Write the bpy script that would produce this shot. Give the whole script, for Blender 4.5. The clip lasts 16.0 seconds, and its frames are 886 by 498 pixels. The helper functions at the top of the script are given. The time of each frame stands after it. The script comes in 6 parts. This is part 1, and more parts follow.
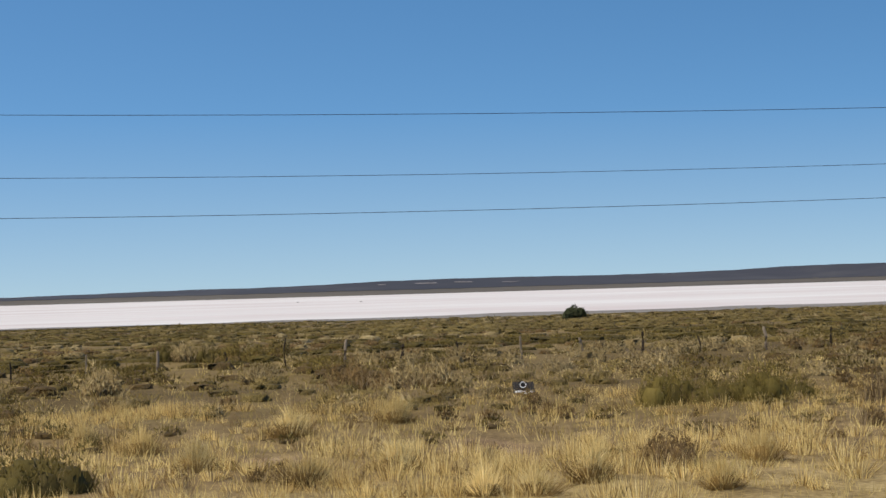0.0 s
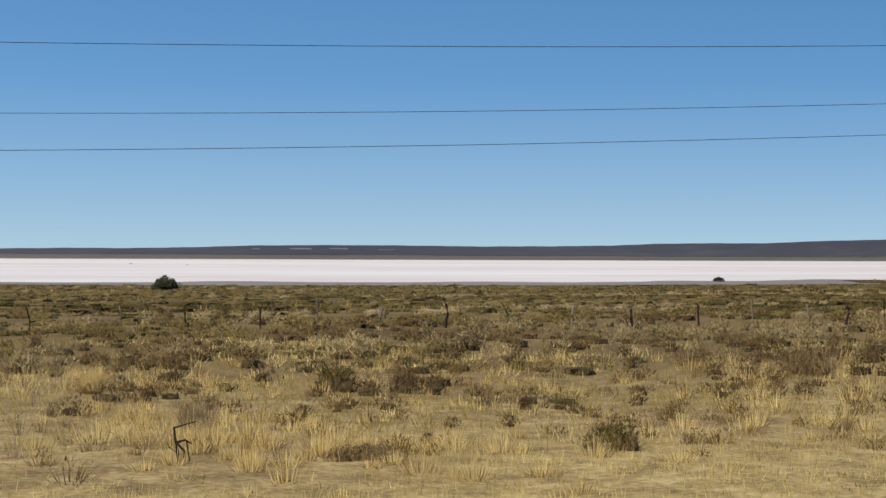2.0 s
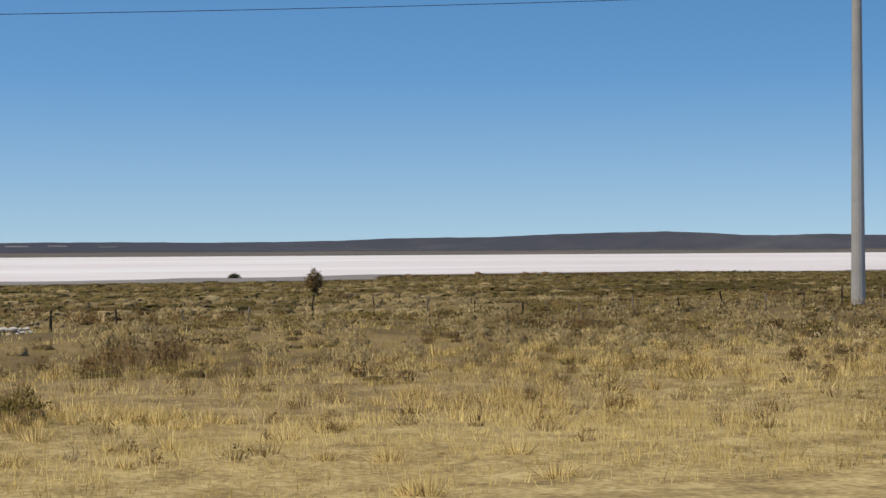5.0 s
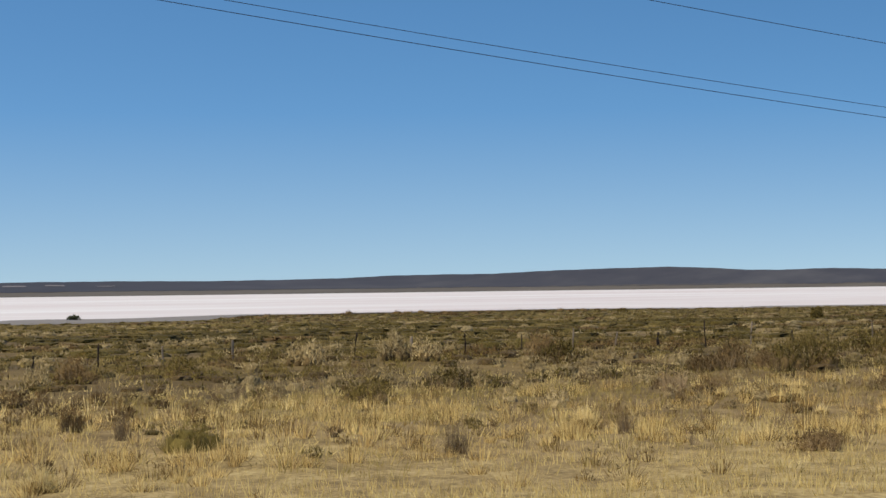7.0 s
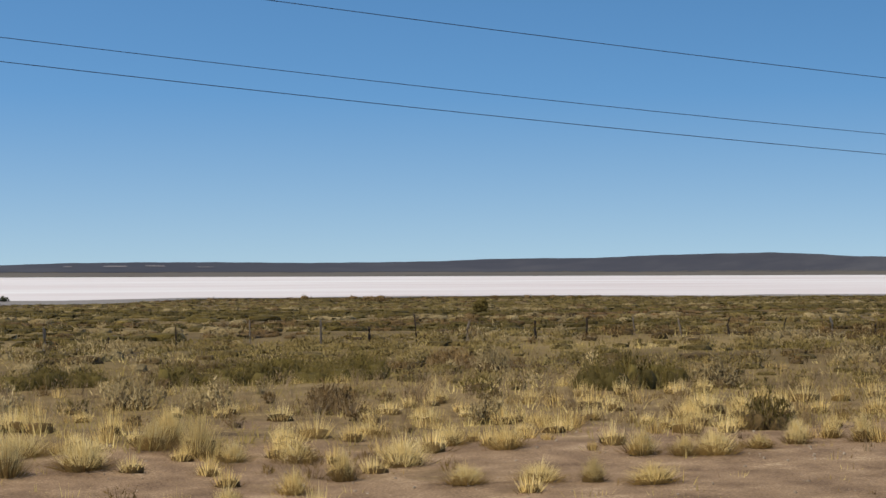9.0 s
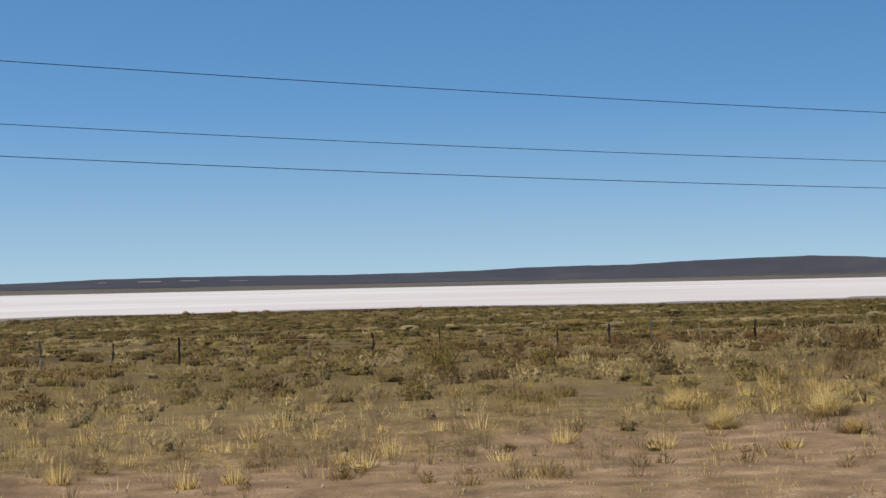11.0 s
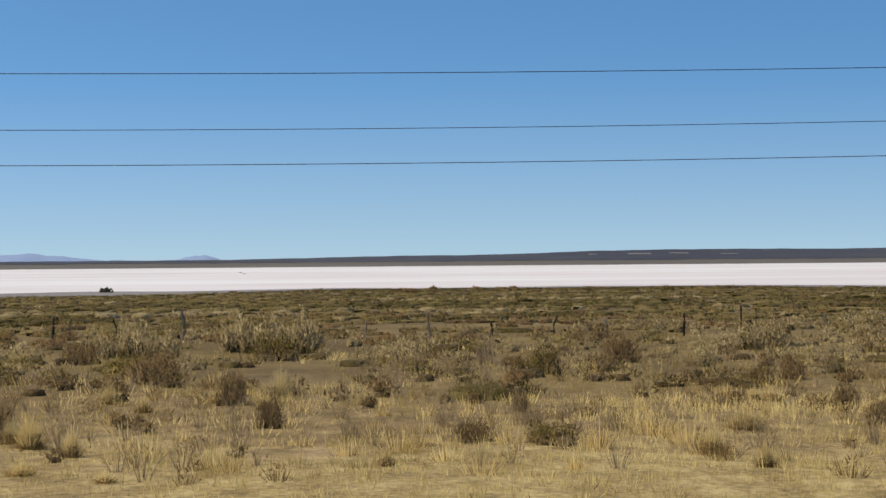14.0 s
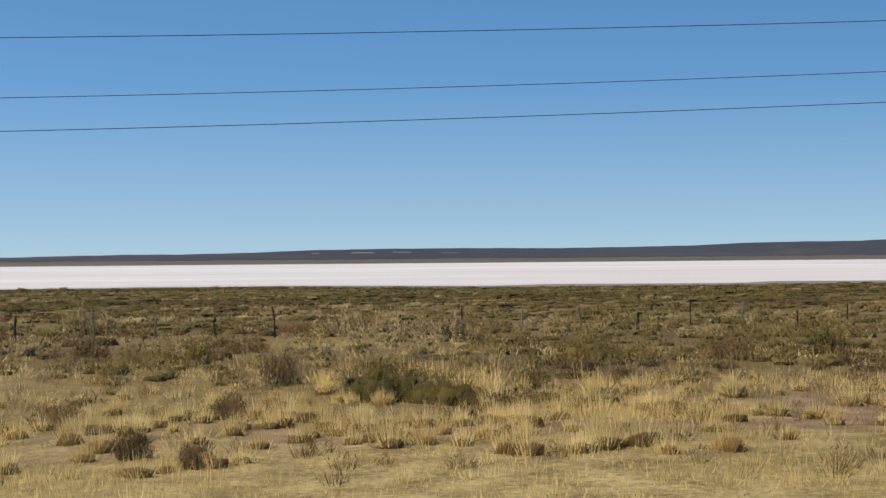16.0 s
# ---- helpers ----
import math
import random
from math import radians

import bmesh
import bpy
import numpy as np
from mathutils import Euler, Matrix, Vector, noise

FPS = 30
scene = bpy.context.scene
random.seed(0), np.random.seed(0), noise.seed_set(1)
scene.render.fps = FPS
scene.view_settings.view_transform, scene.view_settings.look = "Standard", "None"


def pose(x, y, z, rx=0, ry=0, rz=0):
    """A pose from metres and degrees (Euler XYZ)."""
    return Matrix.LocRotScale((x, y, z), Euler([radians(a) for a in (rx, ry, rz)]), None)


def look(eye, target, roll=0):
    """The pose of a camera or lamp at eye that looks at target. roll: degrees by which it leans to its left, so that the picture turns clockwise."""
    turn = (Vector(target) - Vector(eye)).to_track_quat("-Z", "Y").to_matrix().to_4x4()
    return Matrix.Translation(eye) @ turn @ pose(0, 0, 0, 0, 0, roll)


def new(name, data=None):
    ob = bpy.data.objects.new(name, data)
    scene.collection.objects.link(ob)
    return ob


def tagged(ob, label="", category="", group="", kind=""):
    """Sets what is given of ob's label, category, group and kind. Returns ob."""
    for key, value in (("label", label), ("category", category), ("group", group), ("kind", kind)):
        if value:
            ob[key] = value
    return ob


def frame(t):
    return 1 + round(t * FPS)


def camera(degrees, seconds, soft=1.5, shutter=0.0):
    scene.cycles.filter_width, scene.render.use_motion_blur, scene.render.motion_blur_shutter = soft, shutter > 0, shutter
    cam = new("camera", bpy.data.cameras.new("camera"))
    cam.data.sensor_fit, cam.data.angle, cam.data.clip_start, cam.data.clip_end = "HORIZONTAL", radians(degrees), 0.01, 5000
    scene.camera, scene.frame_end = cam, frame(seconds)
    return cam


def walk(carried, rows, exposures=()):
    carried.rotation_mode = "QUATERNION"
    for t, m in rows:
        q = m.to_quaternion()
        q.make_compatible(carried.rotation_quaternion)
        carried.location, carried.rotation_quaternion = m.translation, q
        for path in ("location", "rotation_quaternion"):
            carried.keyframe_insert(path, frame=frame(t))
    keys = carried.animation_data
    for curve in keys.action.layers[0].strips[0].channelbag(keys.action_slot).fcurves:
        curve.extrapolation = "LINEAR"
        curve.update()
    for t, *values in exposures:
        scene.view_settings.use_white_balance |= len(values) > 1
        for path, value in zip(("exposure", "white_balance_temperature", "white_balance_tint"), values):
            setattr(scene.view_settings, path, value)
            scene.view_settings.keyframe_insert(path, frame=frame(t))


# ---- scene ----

# ---------- camera and its drive ----------
cam = camera(30.96, 16.0, soft=1.5)
EYE_Z = 2.75
# seconds, metres along the road, turn to the right, pitch, lean (degrees)
DRIVE = [
    (0.0, -2.54, 16.541, 1.466, -1.623), (0.5, 11.44, 16.130, 1.030, -1.095), (1.0, 25.37, 16.403, 0.594, -0.265),
    (1.5, 39.24, 17.780, 0.343, 0.054), (2.0, 53.07, 20.197, 0.275, 0.235), (2.5, 66.85, 22.881, 0.270, 0.280),
    (3.0, 80.59, 25.128, 0.237, 0.650), (3.5, 94.28, 26.679, -0.028, 0.600), (4.0, 107.94, 27.904, -0.226, 0.373),
    (4.5, 121.55, 28.860, -0.193, -0.218), (7.0, 189.15, 28.230, 1.430, -0.675), (7.5, 202.59, 27.004, 1.318, -0.399),
    (8.0, 216.00, 25.910, 1.168, -0.265), (8.5, 229.39, 24.969, 0.976, -0.171), (9.0, 242.77, 24.034, 0.863, -0.127),
    (11.5, 309.47, 20.598, 1.407, -2.041), (12.0, 322.79, 17.273, 1.688, -2.330), (12.5, 336.11, 12.698, 1.951, -1.981),
    (13.0, 349.42, 8.191, 2.041, -1.027), (13.5, 362.74, 4.972, 1.512, -0.333), (14.0, 376.07, 3.538, 0.487, -0.46),
    (14.5, 389.40, 3.319, -0.301, -0.79), (15.0, 402.74, 4.231, -0.497, -0.87), (15.5, 416.09, 7.898, -0.060, -0.61),
    (16.0, 429.46, 12.654, 0.382, -0.47),
]
walk(cam, [(t, pose(x, 0, EYE_Z, 90 + pitch, 0, -turn) @ pose(0, 0, 0, 0, 0, lean)) for t, x, turn, pitch, lean in DRIVE],
     exposures=[(0.0, 0.0), (16.0, 0.0)])

# ---------- sky and sun ----------
SUN_EL, SUN_AZ = 64.0, -92.0      # azimuth clockwise from +y: the sun stands high to the left
sd = Vector((math.sin(radians(SUN_AZ)) * math.cos(radians(SUN_EL)), math.cos(radians(SUN_AZ)) * math.cos(radians(SUN_EL)), math.sin(radians(SUN_EL))))
world = bpy.data.worlds.new("sky")
world.use_nodes = True
wn, wl = world.node_tree.nodes, world.node_tree.links
sky = wn.new("ShaderNodeTexSky")
sky.sky_type = "NISHITA"
sky.sun_disc = False
sky.sun_elevation, sky.sun_rotation = radians(SUN_EL), radians(SUN_AZ)
sky.altitude, sky.air_density, sky.dust_density, sky.ozone_density = 300, 1.0, 0.7, 2.0
coord, stretch = wn.new("ShaderNodeTexCoord"), wn.new("ShaderNodeMapping")
stretch.inputs["Scale"].default_value = (1, 1, 1.6)
stretch.inputs["Location"].default_value = (0, 0, 0.115)
wl.new(coord.outputs["Generated"], stretch.inputs["Vector"])
wl.new(stretch.outputs["Vector"], sky.inputs["Vector"])
wn["Background"].inputs["Strength"].default_value = 0.139
vivid = wn.new("ShaderNodeHueSaturation")
vivid.inputs["Saturation"].default_value = 1.25
vivid.inputs["Hue"].default_value = 0.494
wl.new(sky.outputs["Color"], vivid.inputs["Color"])
# thin dusty haze low over the horizon
hazy, height, low_sky, veil = wn.new("ShaderNodeHueSaturation"), wn.new("ShaderNodeSeparateXYZ"), wn.new("ShaderNodeMapRange"), wn.new("ShaderNodeMix")
hazy.inputs["Saturation"].default_value, hazy.inputs["Value"].default_value, hazy.inputs["Hue"].default_value = 0.8, 0.84, 0.483
wl.new(sky.outputs["Color"], hazy.inputs["Color"])
wl.new(coord.outputs["Generated"], height.inputs["Vector"])
wl.new(height.outputs["Z"], low_sky.inputs["Value"])
low_sky.inputs["From Min"].default_value, low_sky.inputs["From Max"].default_value = 0.0, 0.11
low_sky.inputs["To Min"].default_value, low_sky.inputs["To Max"].default_value = 0.75, 0.0
veil.data_type = "RGBA"
wl.new(low_sky.outputs["Result"], veil.inputs["Factor"])
wl.new(vivid.outputs["Color"], veil.inputs["A"])
wl.new(hazy.outputs["Color"], veil.inputs["B"])
wl.new(veil.outputs["Result"], wn["Background"].inputs["Color"])
scene.world = world
sun = new("sun", bpy.data.lights.new("sun", "SUN"))
sun.data.energy, sun.data.angle, sun.data.color = 3.95, radians(0.53), (1.0, 0.885, 0.68)
sun.matrix_world = look(sd * 100, (0, 0, 0))


# ---------- materials ----------
def mat(name, rough=0.9):
    m = bpy.data.materials.new(name)
    m.use_nodes = True
    b = m.node_tree.nodes["Principled BSDF"]
    b.inputs["Roughness"].default_value = rough
    b.inputs["Specular IOR Level"].default_value = 0.25
    return m, m.node_tree.nodes, m.node_tree.links, b


def ramp(n, stops):
    r = n.new("ShaderNodeValToRGB")
    e = r.color_ramp.elements
    while len(e) < len(stops):
        e.new(0.5)
    for k, (p, c) in enumerate(stops):
        e[k].position, e[k].color = p, (*c, 1)
    return r


def noise_at(n, l, scale, detail=4.0, size=(1, 1, 1)):
    co, mp, nt = n.new("ShaderNodeTexCoord"), n.new("ShaderNodeMapping"), n.new("ShaderNodeTexNoise")
    mp.inputs["Scale"].default_value = size
    nt.inputs["Scale"].default_value, nt.inputs["Detail"].default_value = scale, detail
    l.new(co.outputs["Object"], mp.inputs["Vector"])
    l.new(mp.outputs["Vector"], nt.inputs["Vector"])
    return nt


def leafy(name, stops, rough=0.85, patch=0.12, low=0.7, high=1.25, through_light=0.0, relief=0.0, single=0.4):
    """Leaves and blades: each plant has its own tone, and each leaf strays from it a little."""
    m, n, l, b = mat(name, rough)
    g = n.new("ShaderNodeNewGeometry")
    r = ramp(n, stops)
    plant, both = n.new("ShaderNodeAttribute"), n.new("ShaderNodeMix")
    plant.attribute_name = "tone"
    both.inputs["Factor"].default_value = single
    l.new(plant.outputs["Fac"], both.inputs["A"])
    l.new(g.outputs["Random Per Island"], both.inputs["B"])
    l.new(both.outputs["Result"], r.inputs["Fac"])
    nt = noise_at(n, l, patch, 3.0)
    mr = n.new("ShaderNodeMapRange")
    mr.inputs["From Min"].default_value, mr.inputs["From Max"].default_value = 0.3, 0.7
    mr.inputs["To Min"].default_value, mr.inputs["To Max"].default_value = low, high
    l.new(nt.outputs["Fac"], mr.inputs["Value"])
    mx = n.new("ShaderNodeMix")
    mx.data_type, mx.blend_type = "RGBA", "MULTIPLY"
    mx.inputs["Factor"].default_value = 1.0
    l.new(r.outputs["Color"], mx.inputs["A"])
    l.new(mr.outputs["Result"], mx.inputs["B"])
    l.new(mx.outputs["Result"], b.inputs["Base Color"])
    info, tone_of = n.new("ShaderNodeObjectInfo"), n.new("ShaderNodeMapRange")
    tone_of.inputs["To Min"].default_value, tone_of.inputs["To Max"].default_value = 0.8, 1.2
    l.new(info.outputs["Random"], tone_of.inputs["Value"])
    own = n.new("ShaderNodeMath")
    own.operation = "MULTIPLY"
    l.new(mr.outputs["Result"], own.inputs[0])
    l.new(tone_of.outputs["Result"], own.inputs[1])
    l.new(own.outputs["Value"], mx.inputs["B"])
    if relief:
        fine = noise_at(n, l, relief, 5.0)
        tone = ramp(n, [(0.3, (0.55, 0.53, 0.5)), (0.5, (0.95, 0.95, 0.95)), (0.7, (1.3, 1.28, 1.25))])
        l.new(fine.outputs["Fac"], tone.inputs["Fac"])
        mt = n.new("ShaderNodeMix")
        mt.data_type, mt.blend_type = "RGBA", "MULTIPLY"
        mt.inputs["Factor"].default_value = 1.0
        l.new(mx.outputs["Result"], mt.inputs["A"])
        l.new(tone.outputs["Color"], mt.inputs["B"])
        l.new(mt.outputs["Result"], b.inputs["Base Color"])
        bp = n.new("ShaderNodeBump")
        bp.inputs["Strength"].default_value, bp.inputs["Distance"].default_value = 0.9, 0.8 / relief
        l.new(fine.outputs["Fac"], bp.inputs["Height"])
        l.new(bp.outputs["Normal"], b.inputs["Normal"])
    if through_light:
        tr, add = n.new("ShaderNodeBsdfTranslucent"), n.new("ShaderNodeMixShader")
        add.inputs["Fac"].default_value = through_light
        l.new(mx.outputs["Result"], tr.inputs["Color"])
        l.new(b.outputs["BSDF"], add.inputs[1])
        l.new(tr.outputs["BSDF"], add.inputs[2])
        l.new(add.outputs["Shader"], n["Material Output"].inputs["Surface"])
    return m


def mottled(name, stops, scale, fine, rough=0.95, bump=0.3, size=(1, 1, 1)):
    m, n, l, b = mat(name, rough)
    big, small = noise_at(n, l, scale, 5.0, size), noise_at(n, l, fine, 6.0, size)
    ad = n.new("ShaderNodeMix")
    ad.inputs["Factor"].default_value = 0.4
    l.new(big.outputs["Fac"], ad.inputs["A"])
    l.new(small.outputs["Fac"], ad.inputs["B"])
    r = ramp(n, stops)
    l.new(ad.outputs["Result"], r.inputs["Fac"])
    l.new(r.outputs["Color"], b.inputs["Base Color"])
    bp = n.new("ShaderNodeBump")
    bp.inputs["Strength"].default_value, bp.inputs["Distance"].default_value = bump, 0.05
    l.new(small.outputs["Fac"], bp.inputs["Height"])
    l.new(bp.outputs["Normal"], b.inputs["Normal"])
    return m


def ground_material():
    m, n, l, b = mat("sandy_ground", 0.95)
    small, grain, gravel = noise_at(n, l, 1.3, 6.0), noise_at(n, l, 9.0, 5.0), noise_at(n, l, 30.0, 3.0)
    blend = n.new("ShaderNodeMix")
    blend.inputs["Factor"].default_value = 0.5
    l.new(small.outputs["Fac"], blend.inputs["A"])
    l.new(gravel.outputs["Fac"], blend.inputs["B"])
    sand = ramp(n, [(0.36, (0.105, 0.064, 0.034)), (0.47, (0.195, 0.124, 0.069)), (0.57, (0.272, 0.180, 0.103)), (0.66, (0.43, 0.315, 0.19))])
    l.new(blend.outputs["Result"], sand.inputs["Fac"])
    litter = ramp(n, [(0.32, (0.062, 0.039, 0.017)), (0.48, (0.155, 0.102, 0.045)), (0.6, (0.255, 0.177, 0.080)), (0.72, (0.40, 0.30, 0.14))])
    tuft = n.new("ShaderNodeMix")
    tuft.inputs["Factor"].default_value = 0.5
    l.new(grain.outputs["Fac"], tuft.inputs["A"])
    l.new(small.outputs["Fac"], tuft.inputs["B"])
    l.new(tuft.outputs["Result"], litter.inputs["Fac"])
    # open sand where the mask says so, with a ragged edge
    mask, edge, cover = n.new("ShaderNodeAttribute"), n.new("ShaderNodeMath"), n.new("ShaderNodeMapRange")
    mask.attribute_name = "open_sand"
    ragged = noise_at(n, l, 0.55, 5.0)
    edge.operation = "SUBTRACT"
    l.new(mask.outputs["Fac"], edge.inputs[0])
    l.new(ragged.outputs["Fac"], edge.inputs[1])
    cover.inputs["From Min"].default_value, cover.inputs["From Max"].default_value = -0.16, 0.02
    l.new(edge.outputs["Value"], cover.inputs["Value"])
    near = n.new("ShaderNodeMix")
    near.data_type = "RGBA"
    l.new(cover.outputs["Result"], near.inputs["Factor"])
    l.new(litter.outputs["Color"], near.inputs["A"])
    l.new(sand.outputs["Color"], near.inputs["B"])
    # pale fallen straw along the road
    straw = ramp(n, [(0.34, (0.155, 0.108, 0.041)), (0.48, (0.31, 0.228, 0.089)), (0.62, (0.48, 0.378, 0.168))])
    l.new(tuft.outputs["Result"], straw.inputs["Fac"])
    fallen = n.new("ShaderNodeAttribute")
    fallen.attribute_name = "fallen_straw"
    strewn = n.new("ShaderNodeMix")
    strewn.data_type = "RGBA"
    l.new(fallen.outputs["Fac"], strewn.inputs["Factor"])
    l.new(near.outputs["Result"], strewn.inputs["A"])
    l.new(straw.outputs["Color"], strewn.inputs["B"])
    near = strewn
    # the steppe beyond the verge is covered with olive scrub litter
    wide = noise_at(n, l, 0.12, 8.0, (0.5, 1, 1))
    scrub = ramp(n, [(0.38, (0.066, 0.043, 0.014)), (0.5, (0.138, 0.094, 0.033)), (0.62, (0.230, 0.162, 0.063))])
    mixed = n.new("ShaderNodeMix")
    mixed.inputs["Factor"].default_value = 0.45
    l.new(wide.outputs["Fac"], mixed.inputs["A"])
    l.new(tuft.outputs["Result"], mixed.inputs["B"])
    l.new(mixed.outputs["Result"], scrub.inputs["Fac"])
    geo, sep, mr = n.new("ShaderNodeNewGeometry"), n.new("ShaderNodeSeparateXYZ"), n.new("ShaderNodeMapRange")
    l.new(geo.outputs["Position"], sep.inputs["Vector"])
    l.new(sep.outputs["Y"], mr.inputs["Value"])
    mr.inputs["From Min"].default_value, mr.inputs["From Max"].default_value = 26.0, 40.0
    mx = n.new("ShaderNodeMix")
    mx.data_type = "RGBA"
    l.new(mr.outputs["Result"], mx.inputs["Factor"])
    l.new(near.outputs["Result"], mx.inputs["A"])
    l.new(scrub.outputs["Color"], mx.inputs["B"])
    l.new(mx.outputs["Result"], b.inputs["Base Color"])
    bp = n.new("ShaderNodeBump")
    bp.inputs["Strength"].default_value, bp.inputs["Distance"].default_value = 0.6, 0.05
    l.new(grain.outputs["Fac"], bp.inputs["Height"])
    l.new(bp.outputs["Normal"], b.inputs["Normal"])
    return m


M_GROUND = ground_material()
M_SALT = mottled("salt_crust", [(0.36, (0.540, 0.462, 0.445)), (0.5, (0.620, 0.578, 0.560)), (0.62, (0.695, 0.676, 0.660))], 0.004, 0.03, 0.7, 0.1, (0.25, 1, 1))
M_MUD = mottled("grey_mud", [(0.3, (0.15, 0.132, 0.115)), (0.6, (0.215, 0.193, 0.17)), (0.75, (0.33, 0.30, 0.275))], 0.05, 0.4, 0.8, 0.2, (0.3, 1, 1))
M_PALE = mottled("bare_pale_soil", [(0.3, (0.14, 0.128, 0.128)), (0.7, (0.26, 0.24, 0.24))], 0.02, 0.1, 0.9, 0.1)
M_TRACK = mottled("disturbed_salt", [(0.3, (0.55, 0.42, 0.42)), (0.6, (0.72, 0.62, 0.62))], 0.05, 0.4, 0.8, 0.2)
# the ridge's scrub colour has the blue-grey of distance haze mixed in
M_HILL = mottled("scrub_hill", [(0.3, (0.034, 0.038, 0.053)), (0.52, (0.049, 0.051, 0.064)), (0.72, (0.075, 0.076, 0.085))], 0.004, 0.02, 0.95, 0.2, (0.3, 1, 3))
M_FOOT = mottled("foot_plain", [(0.3, (0.080, 0.069, 0.056)), (0.6, (0.118, 0.103, 0.084)), (0.75, (0.165, 0.146, 0.118))], 0.006, 0.03, 0.95, 0.2, (0.25, 1, 2))
# haze is painted on: the blue sits in the mountain's base colour
M_FAR = mottled("hazy_mountain", [(0.3, (0.20, 0.27, 0.42)), (0.7, (0.25, 0.32, 0.46))], 0.003, 0.02, 1.0, 0.1)
M_STRAW = leafy("straw_blades", [(0.0, (0.29, 0.175, 0.055)), (0.3, (0.45, 0.31, 0.105)), (0.65, (0.62, 0.47, 0.19)), (1.0, (0.82, 0.68, 0.36))], 0.7, 0.9, 0.75, 1.2, 0.25, 0, 0.55)
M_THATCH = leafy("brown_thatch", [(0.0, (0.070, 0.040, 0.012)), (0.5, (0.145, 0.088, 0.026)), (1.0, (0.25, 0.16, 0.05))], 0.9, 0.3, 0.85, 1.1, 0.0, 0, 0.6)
M_DEAD = leafy("dead_grey_twigs", [(0.0, (0.105, 0.066, 0.032)), (0.5, (0.225, 0.155, 0.080)), (1.0, (0.40, 0.30, 0.175))], 0.9, 0.3, 0.85, 1.1)
M_SHORT = leafy("short_dry_blades", [(0.0, (0.245, 0.172, 0.058)), (0.5, (0.45, 0.338, 0.125)), (1.0, (0.66, 0.535, 0.235))], 0.75, 0.8, 0.8, 1.2, 0.25, 0, 0.45)
M_GREY = leafy("grey_shrub_leaves", [(0.0, (0.20, 0.146, 0.064)), (0.5, (0.335, 0.257, 0.124)), (1.0, (0.52, 0.422, 0.230))], 0.9, 0.4, 0.75, 1.25, 0.15, 7.0)
M_BROWN = leafy("brown_shrub_twigs", [(0.0, (0.085, 0.052, 0.019)), (0.5, (0.15, 0.095, 0.037)), (1.0, (0.26, 0.175, 0.072))], 0.9, 0.4, 0.75, 1.25, 0.1, 7.0)
M_RUST = leafy("rusty_shrub_twigs", [(0.0, (0.11, 0.064, 0.026)), (0.5, (0.185, 0.113, 0.047)), (1.0, (0.29, 0.19, 0.083))], 0.9, 0.4, 0.75, 1.25, 0.1, 7.0)
M_OLIVE = leafy("olive_shrub_leaves", [(0.0, (0.070, 0.051, 0.011)), (0.5, (0.128, 0.095, 0.022)), (1.0, (0.205, 0.156, 0.042))], 0.85, 0.4, 0.75, 1.25, 0.15, 7.0)
M_GREEN = leafy("green_rush_blades", [(0.0, (0.054, 0.040, 0.007)), (0.5, (0.105, 0.079, 0.015)), (1.0, (0.185, 0.140, 0.033))], 0.75, 0.2, 0.85, 1.15, 0.2, 0, 0.6)
M_GREENGRASS = leafy("olive_grass_blades", [(0.0, (0.16, 0.116, 0.032)), (0.5, (0.285, 0.215, 0.064)), (1.0, (0.45, 0.35, 0.118))], 0.75, 0.5, 0.8, 1.2, 0.2, 0, 0.5)
# dry-twig brown taken darker: the shade inside shrubs is put into this colour
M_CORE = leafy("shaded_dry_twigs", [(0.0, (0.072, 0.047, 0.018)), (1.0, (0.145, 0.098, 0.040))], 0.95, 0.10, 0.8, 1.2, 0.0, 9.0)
M_DARKLEAF = leafy("dark_green_leaves", [(0.0, (0.018, 0.024, 0.010)), (0.6, (0.042, 0.05, 0.021)), (1.0, (0.085, 0.088, 0.04))], 0.8, 0.5, 0.8, 1.2)
M_FARSCRUB = leafy("far_scrub_leaves", [(0.0, (0.115, 0.083, 0.025)), (0.5, (0.195, 0.145, 0.049)), (1.0, (0.32, 0.25, 0.10))], 0.9, 0.07, 0.75, 1.25, 0.1, 4.0, 0.25)
M_WOOD = mottled("weathered_post_wood", [(0.3, (0.030, 0.021, 0.014)), (0.6, (0.060, 0.043, 0.029)), (0.8, (0.13, 0.098, 0.070))], 3.0, 20.0, 0.9, 0.4, (1, 1, 0.2))
M_PALEWOOD = mottled("bleached_post_wood", [(0.3, (0.20, 0.15, 0.10)), (0.7, (0.34, 0.265, 0.185))], 3.0, 20.0, 0.9, 0.4, (1, 1, 0.2))
M_CONCRETE = mottled("pole_concrete", [(0.3, (0.33, 0.31, 0.285)), (0.7, (0.45, 0.43, 0.40))], 0.8, 9.0, 0.9, 0.2)
M_CABLE, _, _, cb = mat("aluminium_cable", 0.45)
cb.inputs["Base Color"].default_value, cb.inputs["Metallic"].default_value = (0.035, 0.045, 0.07, 1), 0.2
M_GLASSY, _, _, gb = mat("insulator_glaze", 0.2)
gb.inputs["Base Color"].default_value = (0.16, 0.10, 0.07, 1)
M_RUBBER = mottled("black_rubber", [(0.3, (0.012, 0.012, 0.013)), (0.7, (0.03, 0.03, 0.032))], 4.0, 40.0, 0.6, 0.2)
M_WHITE = mottled("white_paint", [(0.3, (0.70, 0.70, 0.70)), (0.7, (0.85, 0.85, 0.85))], 5.0, 40.0, 0.6, 0.1)
M_BAG = mottled("navy_plastic", [(0.3, (0.010, 0.010, 0.016)), (0.7, (0.030, 0.028, 0.042))], 5.0, 30.0, 0.35, 0.2)
